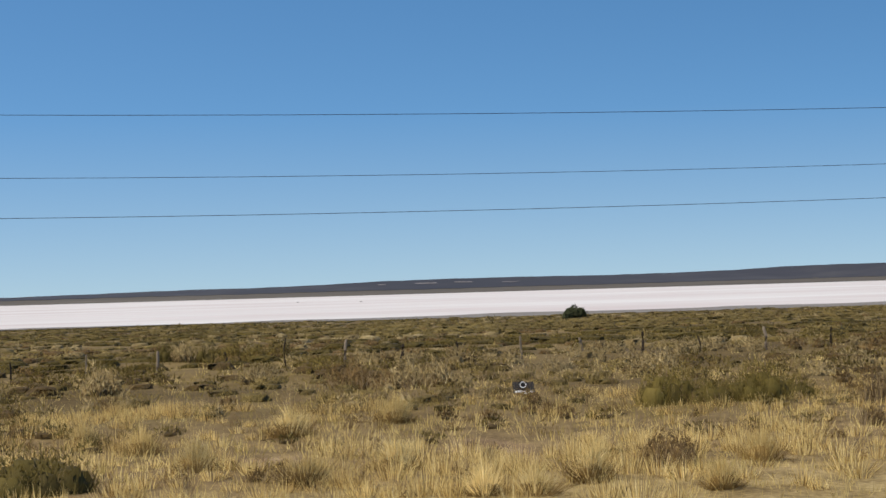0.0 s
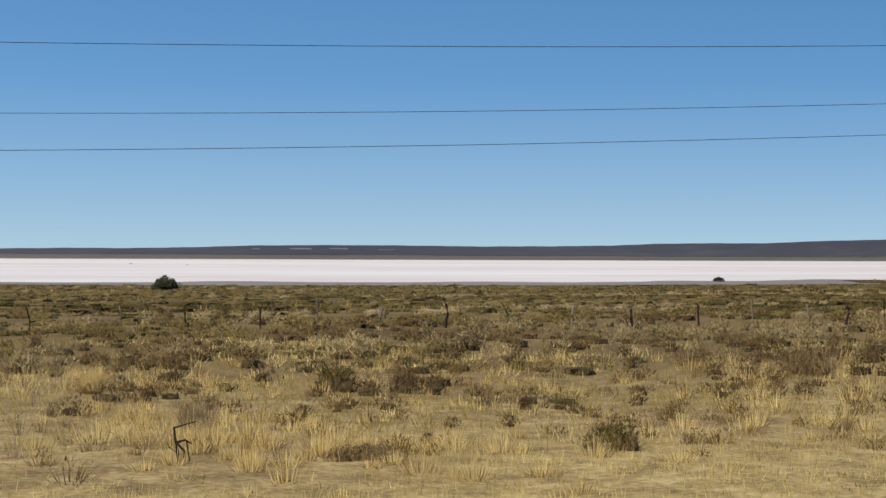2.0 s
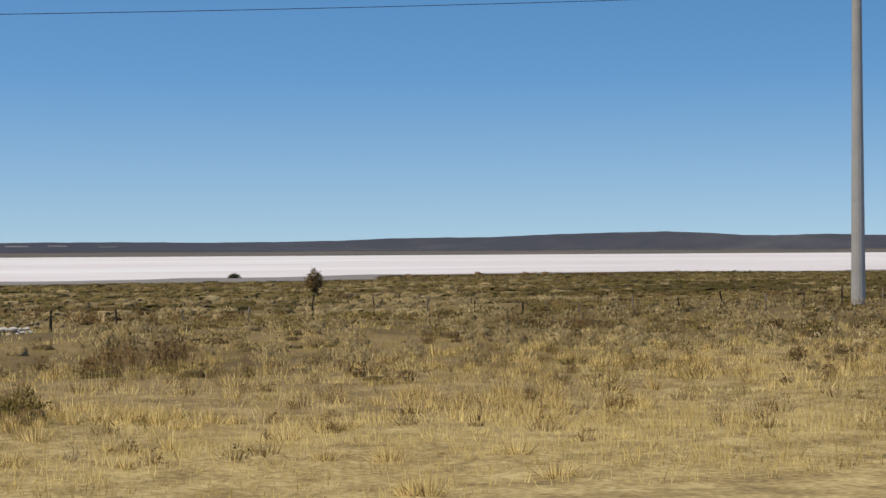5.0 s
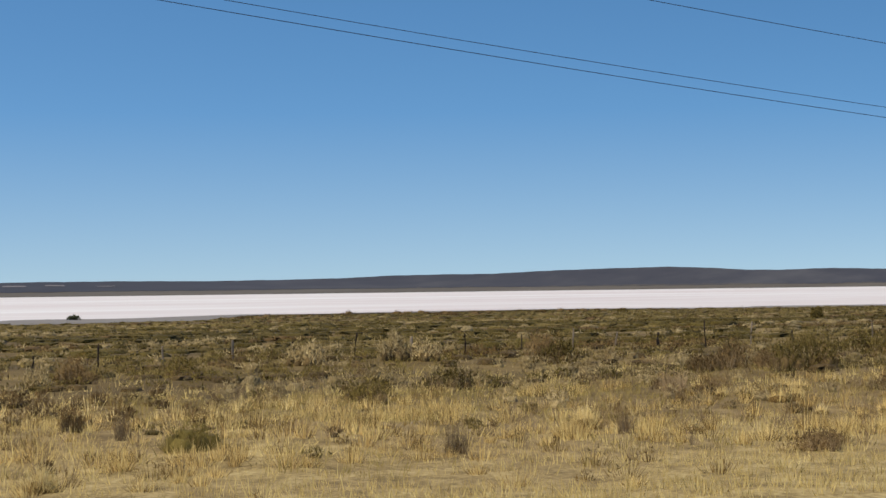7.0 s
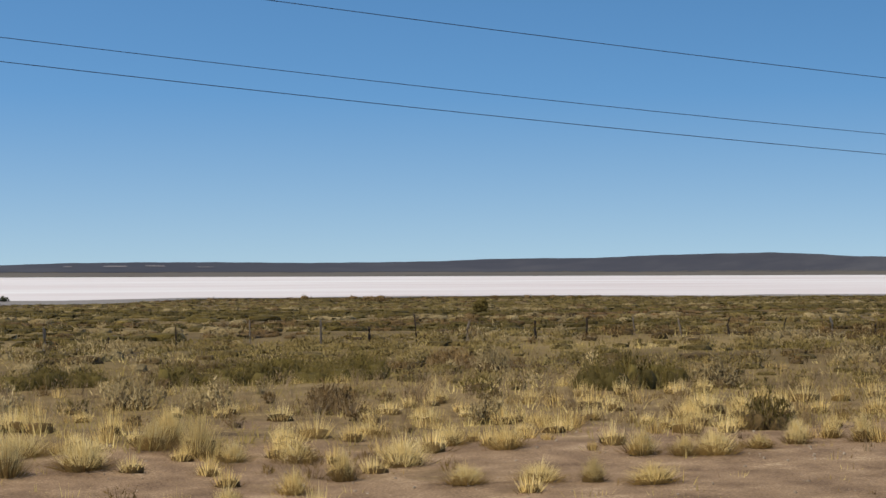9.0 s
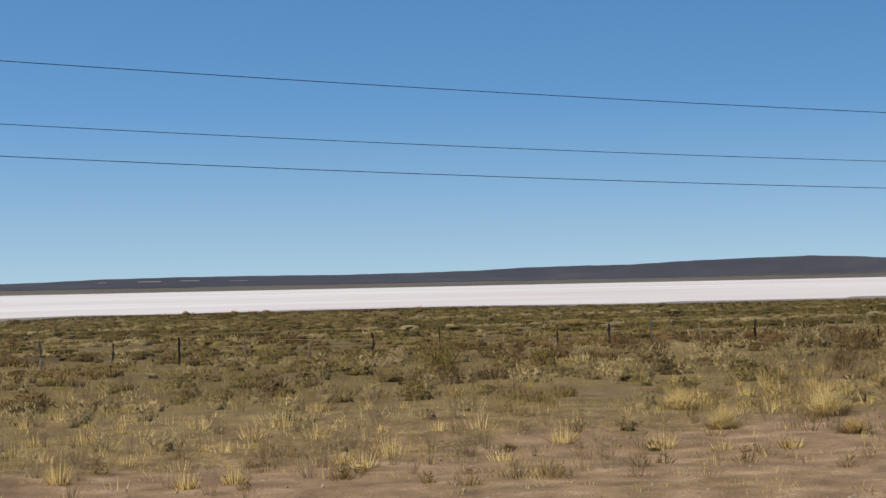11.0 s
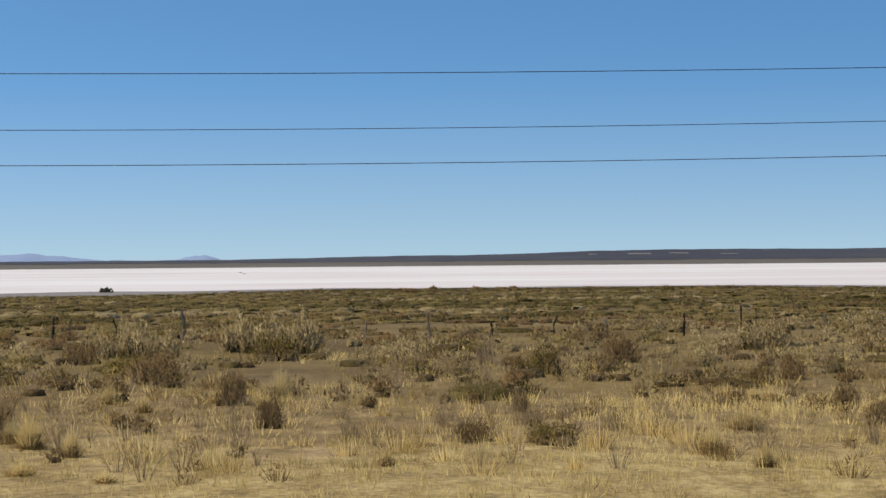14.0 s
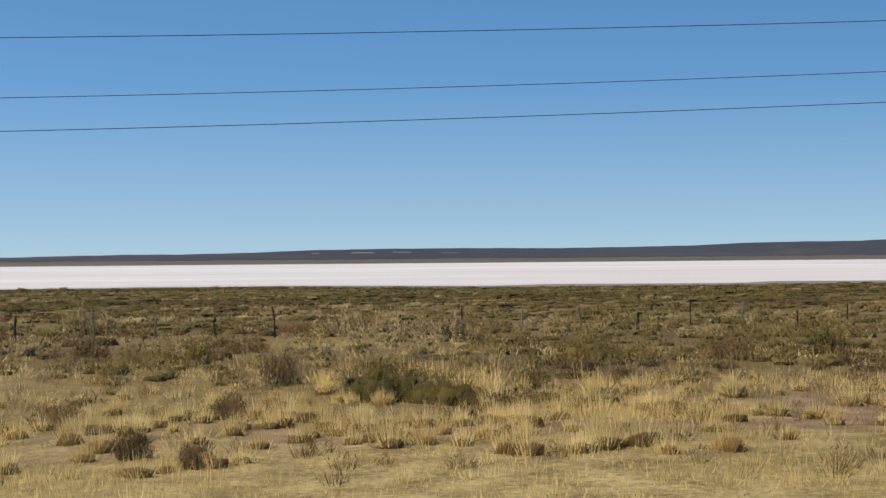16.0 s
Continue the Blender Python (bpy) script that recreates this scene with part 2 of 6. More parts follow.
M_PEBBLE = mottled("brown_pebble", [(0.3, (0.13, 0.09, 0.06)), (0.5, (0.26, 0.20, 0.14)), (0.7, (0.48, 0.40, 0.31))], 1.5, 25.0, 0.9, 0.3)
M_STONE = mottled("pale_stone", [(0.3, (0.36, 0.32, 0.27)), (0.7, (0.62, 0.57, 0.50))], 4.0, 25.0, 0.9, 0.4)

# ---------- the lie of the land ----------
SALT_Z = -4.85


def ground_z(x, y):
    """Height of the ground: a flat verge, then a long fall to the salt flat. Works on arrays."""
    x, y = np.asarray(x, float), np.asarray(y, float)
    fall = np.interp(y, [60, 132, 272, 375, 440], [0, -1.05, -3.3, -4.45, SALT_Z - 0.05])
    near = np.clip(1 - (y - 60) / 380, 0, 1)
    roll = sum(h * np.sin((x * math.cos(t) + y * math.sin(t)) * k + s) for h, t, k, s in ((0.05, 0.4, 0.23, 1.0), (0.05, 1.9, 0.37, 2.0), (0.035, 1.1, 0.61, 0.3), (0.03, 2.6, 0.89, 4.0), (0.02, 0.9, 1.7, 5.0), (0.02, 2.2, 1.3, 2.2)))
    return fall + roll * near - 0.12 * (y > 430)


def shore_y(x):
    """Near edge of the salt."""
    x = np.asarray(x, float)
    return np.interp(x, [-400, 125, 215, 285, 320, 380, 430, 475, 527, 700], [450, 444, 435, 428, 452, 470, 462, 482, 436, 440]) + 4 * np.sin(x * 0.05) + 2.5 * np.sin(x * 0.17)


def bare(x, y):
    """Stretches of the verge with open sand."""
    x, y = np.asarray(x, float), np.asarray(y, float)
    w = lambda a, b, c, d: np.clip(np.minimum((x - a) / 8, (b - x) / 8), 0, 1) * np.clip(np.minimum((y - c) / 2, (d - y) / 4), 0, 1)
    return 0.62 * np.maximum.reduce([w(216, 312, 8, 27), w(300, 368, 8, 29), w(428, 462, 22, 32), 0.45 * w(-10, 34, 17, 29),  0.5 * w(190, 216, 26, 34)])


def roadside(x, y):
    """Where pale short grass covers the ground beside the road."""
    x, y = np.asarray(x, float), np.asarray(y, float)
    along = np.interp(x, [20, 52, 68, 80, 108, 120, 165, 212, 222, 362, 376, 430, 450], [0.5, 0.65, 0.8, 1, 1, 0.75, 0.8, 0.7, 0, 0.1, 0.7, 0.65, 0.65])
    edge = np.interp(x, [20, 60, 90, 130, 160, 200, 215, 370, 395, 420, 445], [23, 21, 21, 24, 24, 22, 20, 26, 26, 24, 22])
    return along * np.clip((y - 8) / 3, 0, 1) * np.clip((edge + 1.5 * np.sin(x * 0.31) + 0.9 * np.sin(x * 0.83 + 1) - y) / 2.5, 0, 1)


def drift(x, y, size, seed):
    """A smooth uneven field between 0 and 1 over the plan, with patches of about that size."""
    grid = np.random.default_rng(seed).uniform(0, 1, (61, 61))
    total = 0.0
    for k, (s, a) in enumerate(((size, 0.55), (size / 2.3, 0.29), (size / 5.1, 0.16))):
        u, v = np.asarray(x, float) / s + 7.3 * k + 100, np.asarray(y, float) / s + 3.1 * k + 100
        i, j = np.floor(u).astype(int), np.floor(v).astype(int)
        f, g = u - i, v - j
        f, g = f * f * (3 - 2 * f), g * g * (3 - 2 * g)
        at = lambda p, q: grid[(i + p) % 61, (j + q) % 61]
        total = total + a * ((at(0, 0) * (1 - f) + at(1, 0) * f) * (1 - g) + (at(0, 1) * (1 - f) + at(1, 1) * f) * g)
    return np.clip(0.5 + (total - 0.5) * 1.9, 0, 1)


def stand(kind, x, y):
    """How far a place lies inside one of the stands of that kind."""
    best = np.zeros(len(x))
    for k, cx, cy, rx, ry in STANDS:
        if k == kind:
            near = (np.abs(x - cx) < 1.6 * rx) & (np.abs(y - cy) < 1.6 * ry)
            if near.any():
                d = ((x[near] - cx) / rx) ** 2 + ((y[near] - cy) / ry) ** 2 + 0.7 * (drift(x[near], y[near], 3.0, 5) - 0.5)
                best[near] = np.maximum(best[near], np.clip(1.6 - 1.4 * d, 0, 1))
    return best


def covered(x, y):
    """Where shrubs stand too close for grass."""
    return np.maximum.reduce([stand(k, x, y) for k in ("olive", "sage", "brown")])


# stands that set themselves apart from the growth round them: kind, x, y, half length, half depth
STANDS = []
STANDS += [("bare", 2.5, 26.9, 0.6, 1.9), ("bare", 7.1, 27.9, 0.8, 2.5), ("bare", 21.1, 29.0, 1.0, 2.7), ("bare", 23.4, 26.4, 1.0, 1.4),
    ("bare", 29.6, 30.7, 1.7, 2.8), ("bare", 48.7, 30.3, 0.8, 2.4), ("bare", 79.7, 29.0, 0.8, 2.4), ("bare", 92.4, 31.3, 0.7, 1.1),
    ("bare", 113.4, 19.9, 1.1, 1.2), ("bare", 217.1, 46.9, 1.0, 2.8), ("bare", 220.2, 28.3, 1.1, 2.8), ("bare", 224.3, 22.8, 1.2, 1.8),
    ("bare", 224.5, 58.4, 1.1, 2.8), ("bare", 227.0, 44.6, 0.8, 2.4), ("bare", 236.5, 27.8, 0.7, 2.3), ("bare", 242.3, 19.1, 2.3, 2.5),
    ("bare", 247.7, 22.3, 1.5, 2.7), ("bare", 251.7, 27.7, 0.8, 2.4), ("bare", 314.2, 34.4, 1.7, 3.5), ("bare", 316.6, 23.9, 1.4, 2.6),
    ("bare", 322.8, 24.7, 0.9, 2.2), ("bare", 324.9, 40.7, 0.9, 2.6)]
STANDS += [("bare", 327.1, 26.5, 1.7, 3.5), ("bare", 338.4, 28.9, 0.9, 2.5), ("bare", 343.7, 24.3, 0.7, 2.3), ("bare", 348.0, 27.0, 0.7, 2.4),
    ("bare", 350.7, 26.2, 0.4, 1.9), ("bare", 358.0, 25.3, 0.7, 2.3), ("bare", 363.2, 23.9, 0.8, 2.4), ("bare", 367.1, 24.0, 1.4, 2.6),
    ("bare", 374.6, 38.9, 2.6, 3.8), ("bare", 375.2, 22.9, 1.0, 1.3), ("bare", 390.4, 33.6, 1.7, 2.9), ("bare", 401.3, 26.8, 0.3, 1.9),
    ("bare", 401.8, 21.5, 2.7, 0.9), ("bare", 404.3, 30.8, 0.8, 2.5), ("bare", 415.1, 24.7, 2.3, 2.3), ("bare", 418.6, 47.8, 0.8, 2.4),
    ("bare", 429.6, 24.9, 1.3, 3.1), ("bare", 432.9, 24.0, 1.9, 1.9), ("bare", 434.9, 56.0, 1.4, 3.1), ("brown", 23.3, 34.2, 0.8, 2.2),
    ("brown", 31.6, 29.1, 0.8, 0.7), ("brown", 34.7, 46.6, 2.0, 1.8)]
STANDS += [("brown", 47.2, 44.6, 0.8, 2.2), ("brown", 50.0, 40.3, 2.8, 1.1), ("brown", 60.1, 42.1, 0.7, 0.9), ("brown", 62.3, 34.0, 0.8, 2.1),
    ("brown", 62.8, 29.4, 0.6, 1.1), ("brown", 73.4, 38.1, 1.1, 1.7), ("brown", 81.5, 21.7, 0.5, 0.7), ("brown", 88.1, 32.4, 0.5, 1.3),
    ("brown", 89.0, 22.2, 0.6, 0.7), ("brown", 89.3, 26.3, 0.6, 0.7), ("brown", 89.9, 34.6, 0.6, 1.8), ("brown", 99.2, 29.1, 0.6, 0.7),
    ("brown", 104.6, 39.4, 1.8, 0.9), ("brown", 105.3, 24.2, 0.8, 0.7), ("brown", 107.9, 42.6, 2.2, 2.4), ("brown", 112.3, 42.5, 0.7, 1.3),
    ("brown", 116.0, 23.4, 1.3, 0.7), ("brown", 117.7, 21.5, 0.9, 0.7), ("brown", 120.7, 24.7, 0.5, 0.9), ("brown", 122.6, 25.6, 0.8, 1.0),
    ("brown", 130.8, 36.0, 0.7, 0.7), ("brown", 134.2, 36.5, 1.4, 0.7)]
STANDS += [("brown", 134.3, 27.2, 1.1, 1.4), ("brown", 139.9, 42.6, 1.5, 1.0), ("brown", 140.8, 25.9, 0.5, 2.2), ("brown", 200.9, 49.9, 0.5, 2.1),
    ("brown", 201.7, 47.5, 0.8, 2.5), ("brown", 213.8, 33.1, 1.4, 0.7), ("brown", 217.2, 27.9, 0.9, 0.7), ("brown", 221.7, 46.6, 1.6, 1.3),
    ("brown", 221.8, 37.0, 1.0, 1.6), ("brown", 241.1, 46.0, 0.8, 1.1), ("brown", 246.4, 43.4, 1.5, 1.7), ("brown", 276.6, 56.7, 1.8, 3.7),
    ("brown", 323.5, 26.8, 0.5, 0.7), ("brown", 325.6, 26.4, 0.4, 0.7), ("brown", 326.6, 40.7, 1.4, 3.1), ("brown", 328.2, 39.4, 1.1, 1.8),
    ("brown", 332.4, 28.9, 0.5, 0.7), ("brown", 333.0, 47.6, 0.9, 2.6), ("brown", 336.2, 42.4, 0.9, 2.5), ("brown", 339.4, 41.1, 0.8, 1.9),
    ("brown", 353.9, 31.9, 0.9, 0.7), ("brown", 360.6, 33.9, 0.6, 0.7)]
STANDS += [("brown", 362.9, 46.5, 0.8, 1.2), ("brown", 368.7, 43.9, 0.6, 2.1), ("brown", 369.9, 33.3, 0.9, 1.7), ("brown", 373.6, 46.6, 1.0, 1.2),
    ("brown", 386.1, 34.2, 0.9, 0.7), ("brown", 388.3, 33.2, 0.6, 1.5), ("brown", 391.4, 48.0, 1.2, 2.9), ("brown", 394.8, 45.1, 2.0, 1.1),
    ("brown", 396.5, 22.7, 0.6, 2.1), ("brown", 398.5, 31.0, 0.6, 1.9), ("brown", 405.8, 24.8, 0.3, 0.7), ("brown", 420.6, 33.0, 2.1, 1.2),
    ("brown", 422.8, 21.5, 0.5, 0.7), ("brown", 425.3, 24.2, 1.1, 2.5), ("brown", 428.7, 28.3, 0.7, 0.7), ("brown", 431.4, 43.3, 2.2, 1.0),
    ("brown", 432.3, 28.3, 0.8, 0.7), ("brown", 435.8, 28.1, 1.5, 2.0), ("olive", 8.2, 71.7, 2.3, 4.2), ("olive", 10.6, 49.0, 0.9, 2.6),
    ("olive", 18.3, 25.2, 0.5, 0.7), ("olive", 24.5, 52.7, 2.4, 2.8)]
STANDS += [("olive", 27.6, 45.1, 1.6, 1.0), ("olive", 31.3, 43.1, 0.9, 2.6), ("olive", 34.7, 23.0, 0.6, 0.7), ("olive", 38.3, 21.4, 0.3, 0.7),
    ("olive", 41.3, 42.6, 1.4, 3.2), ("olive", 45.4, 41.1, 2.2, 2.0), ("olive", 49.0, 32.9, 0.4, 0.7), ("olive", 50.5, 32.1, 0.4, 0.7),
    ("olive", 51.5, 29.1, 0.4, 0.7), ("olive", 55.6, 19.6, 0.3, 0.7), ("olive", 63.2, 21.2, 0.5, 0.7), ("olive", 71.0, 23.9, 0.6, 0.7),
    ("olive", 72.6, 23.3, 0.3, 0.7), ("olive", 74.5, 32.8, 0.9, 0.7), ("olive", 77.6, 28.9, 1.1, 1.1), ("olive", 82.7, 34.3, 1.4, 1.7),
    ("olive", 88.4, 28.0, 0.5, 0.7), ("olive", 104.8, 34.8, 1.0, 1.0), ("olive", 104.8, 46.4, 1.3, 1.1), ("olive", 128.9, 35.9, 1.5, 0.8),
    ("olive", 144.5, 35.0, 1.6, 0.9), ("olive", 145.1, 43.9, 0.7, 1.1)]
STANDS += [("olive", 168.1, 50.3, 2.0, 1.8), ("olive", 198.6, 26.5, 0.5, 0.7), ("olive", 205.1, 46.7, 0.5, 2.1), ("olive", 217.4, 36.2, 0.7, 0.7),
    ("olive", 220.7, 51.4, 1.2, 3.0), ("olive", 221.1, 38.8, 0.9, 2.1), ("olive", 221.3, 42.5, 0.9, 2.3), ("olive", 221.6, 53.5, 0.6, 2.2),
    ("olive", 228.4, 37.2, 1.3, 0.7), ("olive", 231.9, 45.4, 2.6, 4.6), ("olive", 234.1, 48.7, 1.1, 2.8), ("olive", 235.2, 48.9, 2.3, 4.2),
    ("olive", 241.6, 43.3, 2.1, 3.8), ("olive", 244.6, 41.4, 0.8, 1.1), ("olive", 249.8, 38.8, 1.2, 1.2), ("olive", 254.7, 40.1, 1.6, 1.6),
    ("olive", 255.7, 40.8, 2.0, 3.4), ("olive", 256.7, 37.2, 0.8, 2.4), ("olive", 257.7, 40.0, 1.3, 2.7), ("olive", 338.3, 34.6, 1.3, 1.3),
    ("olive", 341.0, 72.8, 1.3, 3.0), ("olive", 357.5, 39.3, 1.0, 0.8)]
STANDS += [("olive", 378.3, 33.1, 0.7, 0.7), ("olive", 379.4, 49.4, 0.7, 1.6), ("olive", 397.5, 40.9, 0.7, 1.1), ("olive", 412.2, 45.6, 2.2, 4.0),
    ("olive", 413.0, 39.6, 1.2, 1.4), ("olive", 427.5, 41.8, 0.7, 0.9), ("olive", 435.6, 33.2, 1.4, 1.2), ("olive", 442.3, 42.7, 1.8, 1.5),
    ("olive", 447.0, 42.6, 1.5, 1.6), ("sage", 1.1, 46.7, 0.9, 1.1), ("sage", 10.4, 45.4, 1.2, 2.7), ("sage", 14.3, 46.1, 1.5, 3.3),
    ("sage", 16.0, 48.5, 0.9, 1.3), ("sage", 17.5, 47.2, 1.7, 1.1), ("sage", 17.7, 45.5, 1.1, 1.1), ("sage", 22.9, 36.9, 0.5, 2.1),
    ("sage", 24.7, 31.2, 1.4, 1.0), ("sage", 26.9, 32.7, 1.0, 0.8), ("sage", 31.2, 49.5, 1.7, 2.6), ("sage", 35.1, 46.2, 2.1, 3.3),
    ("sage", 57.7, 40.2, 0.7, 0.9), ("sage", 59.9, 46.7, 1.3, 1.1)]
STANDS += [("sage", 60.9, 41.9, 0.5, 0.9), ("sage", 65.6, 40.2, 0.8, 1.2), ("sage", 70.6, 45.4, 0.9, 1.9), ("sage", 77.4, 49.6, 1.6, 1.3),
    ("sage", 85.7, 34.6, 1.0, 1.3), ("sage", 97.2, 48.9, 1.0, 1.3), ("sage", 114.8, 43.5, 1.2, 1.1), ("sage", 121.9, 46.1, 1.7, 1.1),
    ("sage", 122.7, 41.2, 1.4, 1.1), ("sage", 125.9, 39.6, 1.4, 0.9), ("sage", 126.8, 48.6, 1.3, 1.3), ("sage", 130.3, 42.2, 1.6, 2.3),
    ("sage", 132.6, 37.6, 0.6, 0.9), ("sage", 139.1, 44.0, 1.0, 1.2), ("sage", 141.3, 43.4, 1.6, 1.1), ("sage", 145.7, 41.6, 0.9, 1.7),
    ("sage", 150.8, 45.1, 1.7, 1.2), ("sage", 154.2, 35.2, 1.2, 0.8), ("sage", 208.4, 50.1, 0.9, 2.5), ("sage", 212.7, 53.6, 1.2, 1.6),
    ("sage", 214.3, 48.7, 0.8, 2.4), ("sage", 214.3, 45.6, 0.8, 2.5)]
STANDS += [("sage", 238.3, 44.3, 1.0, 1.1), ("sage", 244.6, 52.1, 1.0, 1.4), ("sage", 244.9, 38.7, 0.9, 2.5), ("sage", 245.5, 37.9, 1.0, 2.8),
    ("sage", 247.1, 33.7, 1.1, 1.0), ("sage", 259.8, 34.6, 0.9, 0.7), ("sage", 271.8, 63.0, 3.0, 2.2), ("sage", 322.3, 45.6, 0.8, 1.5),
    ("sage", 332.0, 40.8, 0.9, 1.2), ("sage", 335.0, 45.0, 1.2, 1.1), ("sage", 344.1, 44.1, 1.1, 1.0), ("sage", 349.0, 52.5, 1.2, 1.6),
    ("sage", 359.7, 45.8, 1.0, 1.3), ("sage", 362.4, 52.4, 1.1, 2.7), ("sage", 365.6, 47.7, 1.2, 2.9), ("sage", 369.7, 49.3, 1.5, 3.3),
    ("sage", 375.3, 54.2, 1.7, 3.6), ("sage", 377.6, 45.7, 0.9, 1.1), ("sage", 389.2, 54.9, 1.7, 3.6), ("sage", 393.6, 53.9, 2.2, 3.6),
    ("sage", 402.9, 32.4, 1.0, 0.7), ("sage", 406.7, 34.5, 1.2, 2.3)]
STANDS += [("sage", 429.3, 59.7, 1.2, 3.0), ("sage", 436.3, 64.3, 1.4, 2.2), ("sage", 440.4, 55.3, 2.4, 4.0), ("straw", 0.8, 37.5, 2.6, 3.8),
    ("straw", 16.0, 23.1, 1.8, 1.4), ("straw", 33.8, 30.1, 0.6, 1.2), ("straw", 38.2, 30.7, 3.3, 3.5), ("straw", 41.7, 34.7, 1.0, 2.4),
    ("straw", 43.5, 26.0, 2.1, 1.9), ("straw", 53.9, 32.6, 2.5, 1.7), ("straw", 58.3, 26.8, 1.6, 1.6), ("straw", 60.9, 34.0, 1.5, 1.7),
    ("straw", 67.2, 31.7, 0.9, 2.6), ("straw", 84.3, 28.6, 1.1, 1.0), ("straw", 96.1, 25.7, 2.3, 2.1), ("straw", 96.7, 33.9, 1.3, 1.8),
    ("straw", 99.8, 24.5, 1.4, 2.0), ("straw", 106.7, 29.1, 3.3, 1.8), ("straw", 116.3, 28.9, 2.9, 3.7), ("straw", 117.1, 17.6, 1.7, 0.7),
    ("straw", 117.9, 32.2, 1.6, 3.5), ("straw", 120.5, 29.2, 1.6, 2.3)]
STANDS += [("straw", 125.7, 25.5, 1.8, 1.5), ("straw", 132.0, 29.2, 1.4, 1.9), ("straw", 140.0, 27.2, 0.8, 2.3), ("straw", 143.4, 25.1, 1.9, 2.1),
    ("straw", 204.3, 32.6, 3.3, 3.8), ("straw", 211.4, 23.0, 1.9, 2.1), ("straw", 211.6, 35.3, 1.8, 2.3), ("straw", 223.1, 33.2, 1.1, 1.1),
    ("straw", 231.0, 36.1, 2.0, 1.0), ("straw", 342.9, 26.5, 1.1, 2.5), ("straw", 347.4, 30.2, 1.0, 2.4), ("straw", 389.0, 26.6, 1.1, 1.6),
    ("straw", 402.3, 26.5, 0.8, 0.7), ("straw", 406.2, 27.6, 0.7, 0.7), ("straw", 409.1, 28.8, 2.0, 1.7), ("straw", 414.3, 33.9, 1.6, 3.4),
    ("straw", 439.1, 25.9, 2.1, 1.6)]


def drawn_in(co):
    """The ridge bends round towards the road far off to the east and west."""
    d = np.hypot(co[:, 0] - 150, 3700)
    f = np.minimum(1.0, 4200 / d)[:, None]
    return np.array([150.0, 0, 2.75]) + (co - np.array([150.0, 0, 2.75])) * f


def sheet(name, xs, ys, zfun, material, label, category):
    """A grid over the plan, as one mesh."""
    gx, gy = np.meshgrid(xs, ys)
    co = np.stack([gx, gy, zfun(gx, gy)], -1).reshape(-1, 3)
    if ys[0] > 3000:
        co = drawn_in(co)
    w, h = len(xs), len(ys)
    i = (np.arange(h - 1)[:, None] * w + np.arange(w - 1)[None]).ravel()
    me = bpy.data.meshes.new(name)
    me.from_pydata(co.tolist(), [], np.stack([i, i + 1, i + w + 1, i + w], 1).tolist())
    me.polygons.foreach_set("use_smooth", [True] * len(me.polygons))
    me.materials.append(material)
    return tagged(new(name, me), label, category, kind="structure")


def grassy(x, y):
    """Fallen straw under the sward, patchy, out to the shrubs."""
    along = np.interp(x, [0, 35, 65, 205, 222, 370, 390, 460], [0.1, 0.2, 0.7, 0.7, 0.0, 0.1, 0.5, 0.5])
    return along * np.clip(0.25 + 1.1 * drift(x, y, 6, 61), 0, 1) * np.clip((42 - y) / 8, 0, 1) * np.clip((y - 10) / 4, 0, 1) * (1 - np.clip(bare(x, y) / 0.6, 0, 1))


land = sheet("ground", np.r_[-2600:-100:125, -100:560:1.5, 600:5600:125], np.r_[-2600:-150:350, -150:10:10, 10:90:1.0, 90:480:10, 500:4700:250],
      ground_z, M_GROUND, "sandy grey-brown steppe ground with dry litter", "ground")
at = np.empty(len(land.data.vertices) * 3)
land.data.vertices.foreach_get("co", at)
land.data.attributes.new("fallen_straw", "FLOAT", "POINT").data.foreach_set("value", np.maximum.reduce([roadside(at[0::3], at[1::3]), 0.9 * stand("straw", at[0::3], at[1::3]), grassy(at[0::3], at[1::3])]).astype(np.float32))
land.data.attributes.new("open_sand", "FLOAT", "POINT").data.foreach_set("value", np.maximum(bare(at[0::3], at[1::3]), 0.7 * stand("bare", at[0::3], at[1::3])).astype(np.float32))


def band(name, xs, near, far, z, material, label, rows=12):
    """A strip between two wavy edges, laid flat."""
    xs = np.asarray(xs, float)
    f = np.linspace(0, 1, rows) ** 2
    co = np.concatenate([np.stack([xs, near(xs) + (far(xs) - near(xs)) * k, z(xs, near(xs) + (far(xs) - near(xs)) * k) if callable(z) else np.full_like(xs, z)], 1) for k in f])
    if name == "salt_flat":
        co = drawn_in(co)
    w = len(xs)
    i = (np.arange(rows - 1)[:, None] * w + np.arange(w - 1)[None]).ravel()
    me = bpy.data.meshes.new(name)
    me.from_pydata(co.tolist(), [], np.stack([i, i + 1, i + w + 1, i + w], 1).tolist())
    me.materials.append(material)
    return tagged(new(name, me), label, "ground", kind="structure")


BX = np.r_[-2600:-100:100, -100:900:4.0, 900:5600:100]
band("salt_flat", BX, shore_y, lambda x: 3550 + 12 * np.sin(x * 0.006) + 6 * np.sin(x * 0.021), SALT_Z, M_SALT, "wide flat of white salt crust with a pinkish tinge")


def mud_y(x):
    """Near edge of the mud in front of the salt."""
    x = np.asarray(x, float)
    return shore_y(x) - 68 * np.clip(np.minimum((x - 60) / 80, (365 - x) / 40), 0, 1) - 32 * np.clip((x - 485) / 50, 0, 1) - 1


